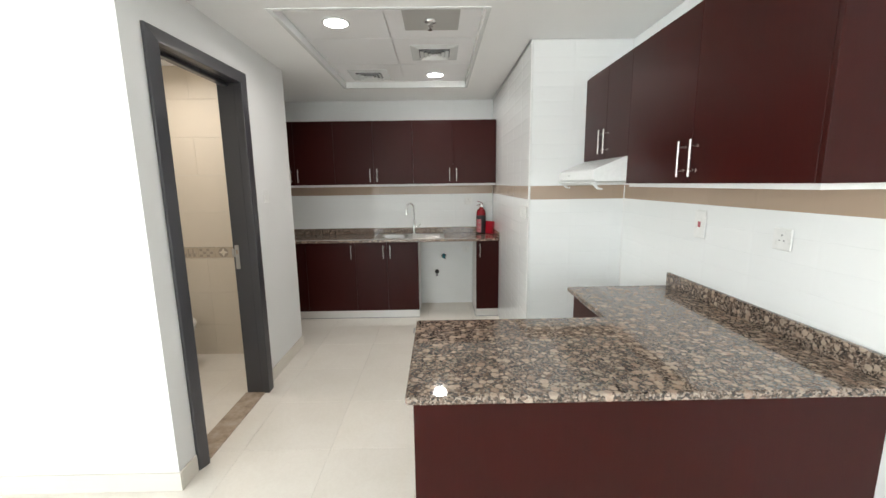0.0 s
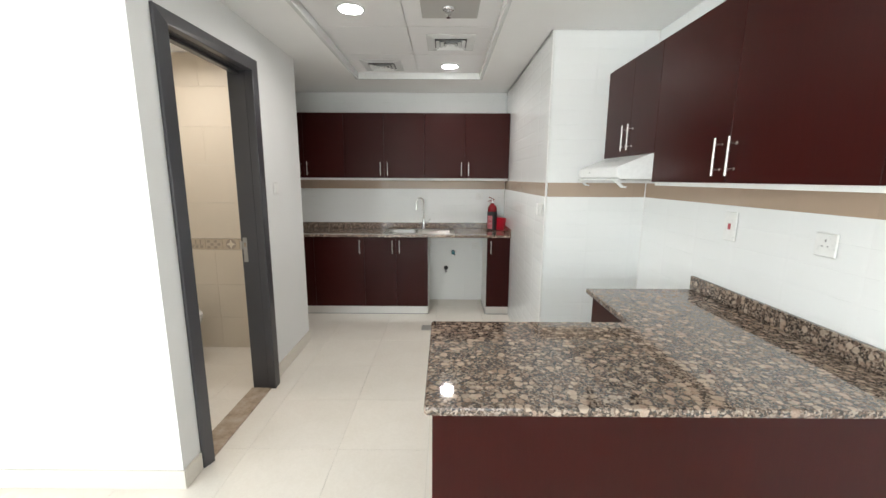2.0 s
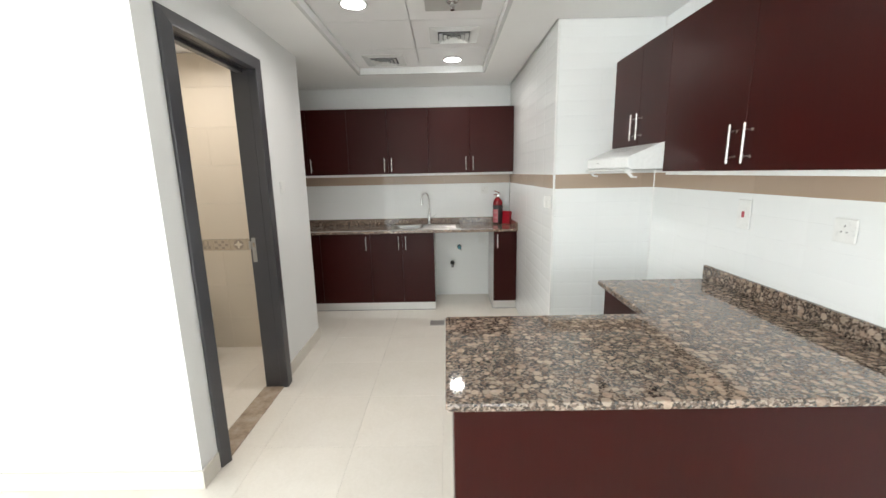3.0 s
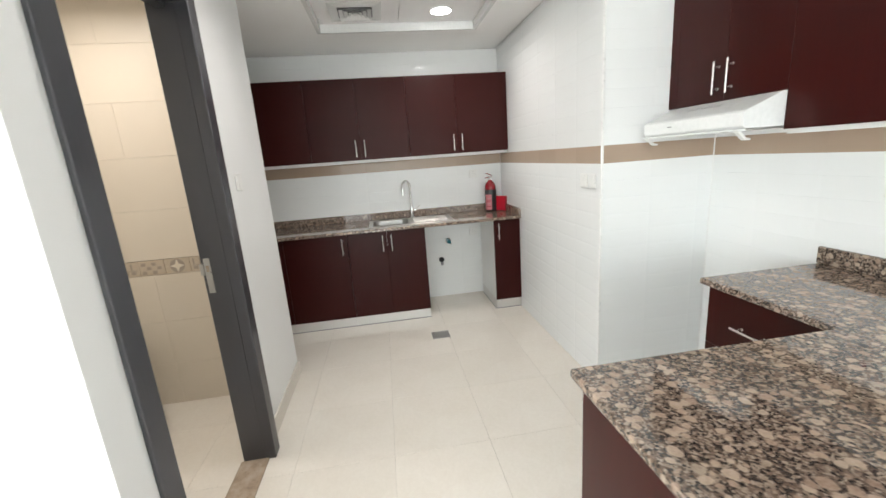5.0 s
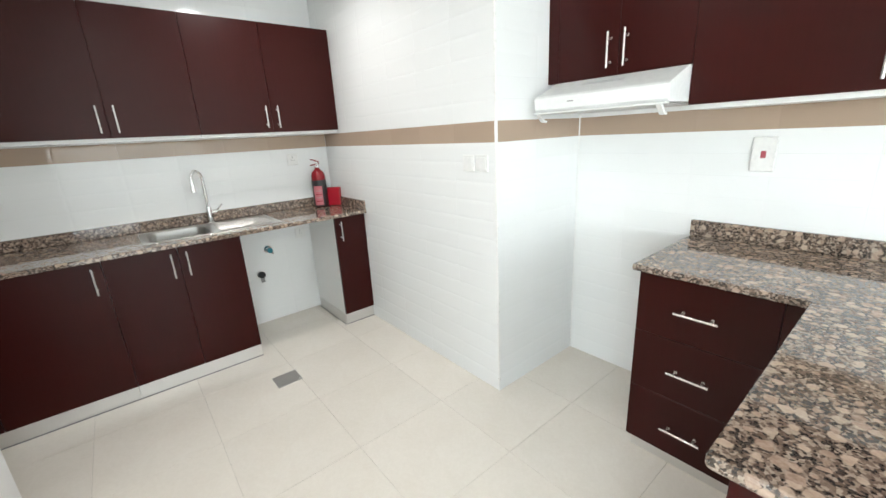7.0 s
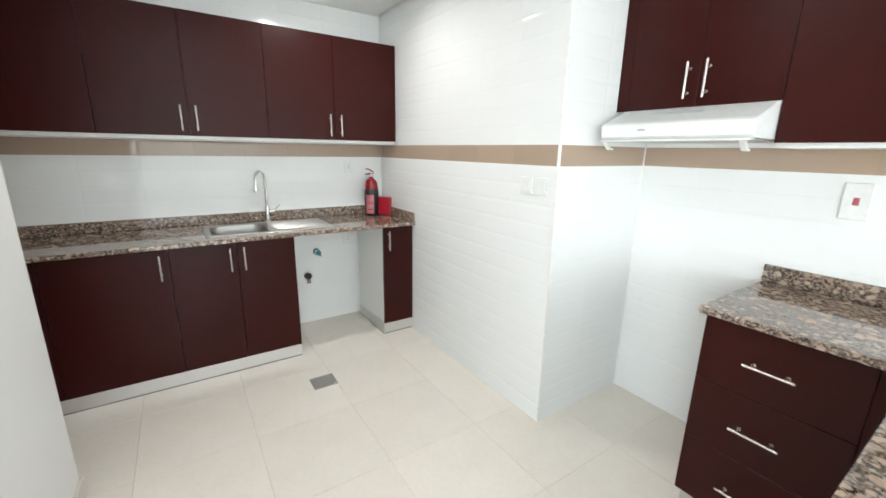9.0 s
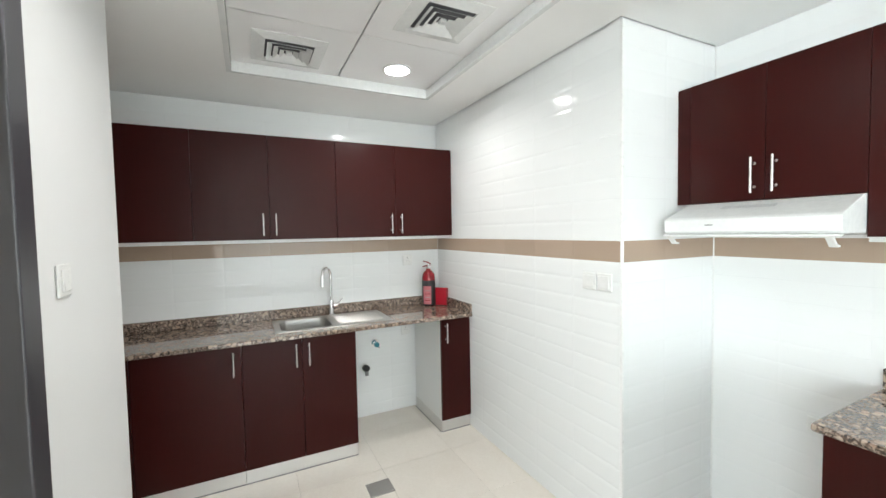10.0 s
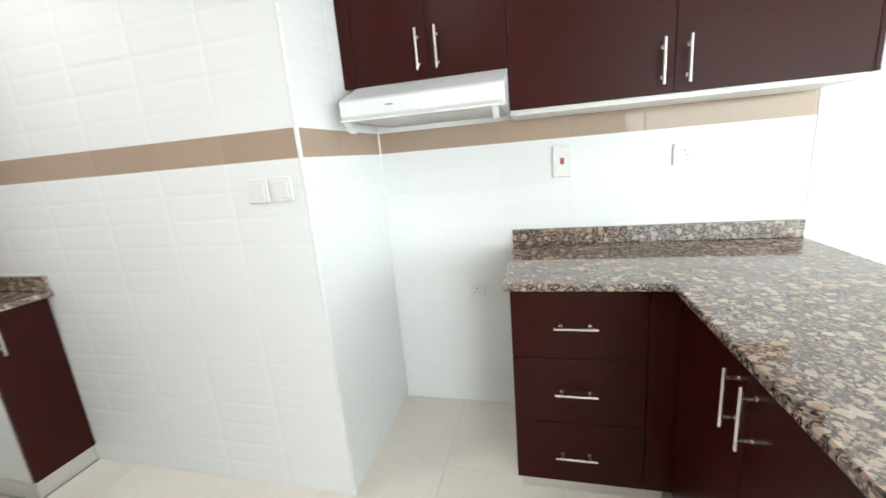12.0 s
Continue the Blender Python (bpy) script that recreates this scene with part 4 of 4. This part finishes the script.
def tile_mesh(w, h, edge, rise, slope, mat):
    """A ceramic piece w x h lying in its own xy plane, its face raised in the middle by a sloping edge."""
    key = (round(w, 4), round(h, 4), edge, rise, slope, mat.name)
    if key not in TILE_MESHES:
        s = min(slope, w * 0.3, h * 0.3)
        v, f = [], []
        for inset, z in ((0, 0), (0, edge), (s, edge + rise)):
            v += [(-w / 2 + inset, -h / 2 + inset, z), (w / 2 - inset, -h / 2 + inset, z), (w / 2 - inset, h / 2 - inset, z), (-w / 2 + inset, h / 2 - inset, z)]
        for a in (0, 4):
            f += [(a + k, a + (k + 1) % 4, a + 4 + (k + 1) % 4, a + 4 + k) for k in range(4)]
        f.append((8, 9, 10, 11))
        me = bpy.data.meshes.new("tile")
        me.from_pydata(v, [], f)
        me.materials.append(mat)
        TILE_MESHES[key] = me
    return TILE_MESHES[key]


def lay(wall, m, w, h, edge, rise, slope, mat, name="tile"):
    ob = new(name, tile_mesh(w, h, edge, rise, slope, mat))
    ob.parent = wall
    ob.matrix_basis = m
    return ob


def cuts(lo, hi, joint, pitch):
    """Edges between lo and hi with joints at joint + k * pitch."""
    k = math.floor((lo - joint) / pitch) + 1
    out = [lo]
    while joint + k * pitch < hi - 0.012:
        if joint + k * pitch > lo + 0.012:
            out.append(joint + k * pitch)
        k += 1
    return out + [hi]


ROW, COL, GAP = 0.0995, 0.31, 0.0002
BAND = 14


def clad(wall, place, u0, u1, joint, hidden, rise=0.0009):
    """White bevelled wall tiles with one brown row; place(u, z) gives a tile's pose, hidden(u, z) leaves out what cabinets cover."""
    us, zs = cuts(u0, u1, joint, COL), cuts(0.0, H - 0.003, 0.0, ROW)
    for j in range(len(zs) - 1):
        for i in range(len(us) - 1):
            u, z = (us[i] + us[i + 1]) / 2, (zs[j] + zs[j + 1]) / 2
            if hidden(us[i], us[i + 1], zs[j], zs[j + 1]):
                continue
            lay(wall, place(u, z), us[i + 1] - us[i] - GAP, zs[j + 1] - zs[j] - GAP, 0.0045, rise, 0.014, BROWN_TILE if j == BAND else TILE)


clad(wall_shaft, lambda u, z: pose(0.6065, u, z, 90, 0, -90), YP + 0.012, YB + 0.0005, YP, lambda a, b, c, d: a > 4.57 and c > 1.5 and d < 2.22 or a > 4.3 and d < 0.88, 0.001)
clad(wall_shaft, lambda u, z: pose(u, 2.8565, z, 90, 0, 0), XS + 0.012, XR + 0.0005, XS, lambda a, b, c, d: a > 1.02 and c > 1.68 and d < 2.21)
clad(wall_back, lambda u, z: pose(u, 4.8335, z, 90, 0, 0), -2.169, XS + 0.0005, -0.18, lambda a, b, c, d: c > 1.52 and d < 2.22 or (b < -0.31 or a > 0.35) and d < 0.88, 0.0005)
clad(wall_side, lambda u, z: pose(1.3165, u, z, 90, 0, -90), 0.993, YP + 0.0005, 1.0, lambda a, b, c, d: c > 1.68 and d < 2.21 and a > 1.05 or b < 2.17 and d < 0.88, 0.0006)

# bathroom wall: cream tiles, a patterned border, cream tiles above
for zs, xs in (([0.0, 0.288, 0.588, 0.898], cuts(-2.849, -1.513, -2.117, 0.6)), ([0.998, 1.307, 1.618, 1.928, 2.238, 2.497], None)):
    for j in range(len(zs) - 1):
        row = xs if xs else cuts(-2.849, -1.513, -2.117 if j in (2, 4) else -1.817, 0.6)
        for i in range(len(row) - 1):
            lay(wall_bath_back, pose((row[i] + row[i + 1]) / 2, 3.367, (zs[j] + zs[j + 1]) / 2, 90, 0, 0), row[i + 1] - row[i] - 0.001, zs[j + 1] - zs[j] - 0.001, 0.010, 0.001, 0.003, BATH_TILE)
for x0, x1 in ((-2.849, -2.782), (-1.601, -1.513)):
    lay(wall_bath_back, pose((x0 + x1) / 2, 3.367, 0.948, 90, 0, 0), x1 - x0 - 0.002, 0.096, 0.010, 0.001, 0.003, DECOR, "border_tile")
for i in range(-5, 3):
    x = -1.97 + 0.1475 * i
    piece = lay(wall_bath_back, pose(x, 3.367, 0.948, 90, 0, 0), 0.1455, 0.096, 0.010, 0.001, 0.003, DECOR, "border_tile")
    bm = bmesh.new()
    if i % 3 == 0:
        # a rosette: a disc with a four-pointed star
        disc = rod((x, 3.3556, 0.948), (x, 3.3550, 0.948), 0.043, n=28)
        merge(bm, disc)
        star = prism([(x + (0.041 if k % 2 == 0 else 0.017) * math.cos(radians(45 * k)), 0.948 + (0.041 if k % 2 == 0 else 0.017) * math.sin(radians(45 * k))) for k in range(8)], "y", 3.3540, 3.3552)
        me = mesh_of(star, "star")
        me.materials.append(DECOR_LIGHT)
        s = new("star", me)
        s.parent = wall_bath_back
    elif i % 3 == 2:
        for a in range(4):
            for b in range(3):
                if (a + b) % 2 == 0:
                    box(x - 0.06 + a * 0.03, x - 0.035 + a * 0.03, 3.3550, 3.3556, 0.91 + b * 0.026, 0.93 + b * 0.026, 0, bm)
    else:
        for a in range(3):
            box(x - 0.055 + a * 0.04, x - 0.03 + a * 0.04, 3.3550, 3.3556, 0.915, 0.935, 0, bm)
            box(x - 0.055 + a * 0.04, x - 0.045 + a * 0.04, 3.3550, 3.3556, 0.945, 0.985, 0, bm)
        box(x - 0.06, x + 0.06, 3.3550, 3.3556, 0.938, 0.942, 0, bm)
    me = mesh_of(bm, "border_print")
    me.materials.append(DECOR_DARK)
    pr = new("border_print", me)
    pr.parent = wall_bath_back

# floor tiles: the kitchen, bathroom and living room share one pattern
fx, fy = cuts(-4.5, 1.3165, -0.72, 0.51), cuts(-4.6, 4.8335, 2.51, 0.51)
for i in range(len(fx) - 1):
    for j in range(len(fy) - 1):
        lay(floor, pose((fx[i] + fx[i + 1]) / 2, (fy[j] + fy[j + 1]) / 2, -0.006), fx[i + 1] - fx[i] - 0.0008, fy[j + 1] - fy[j] - 0.0008, 0.0052, 0.0008, 0.0012, FLOOR_TILE)
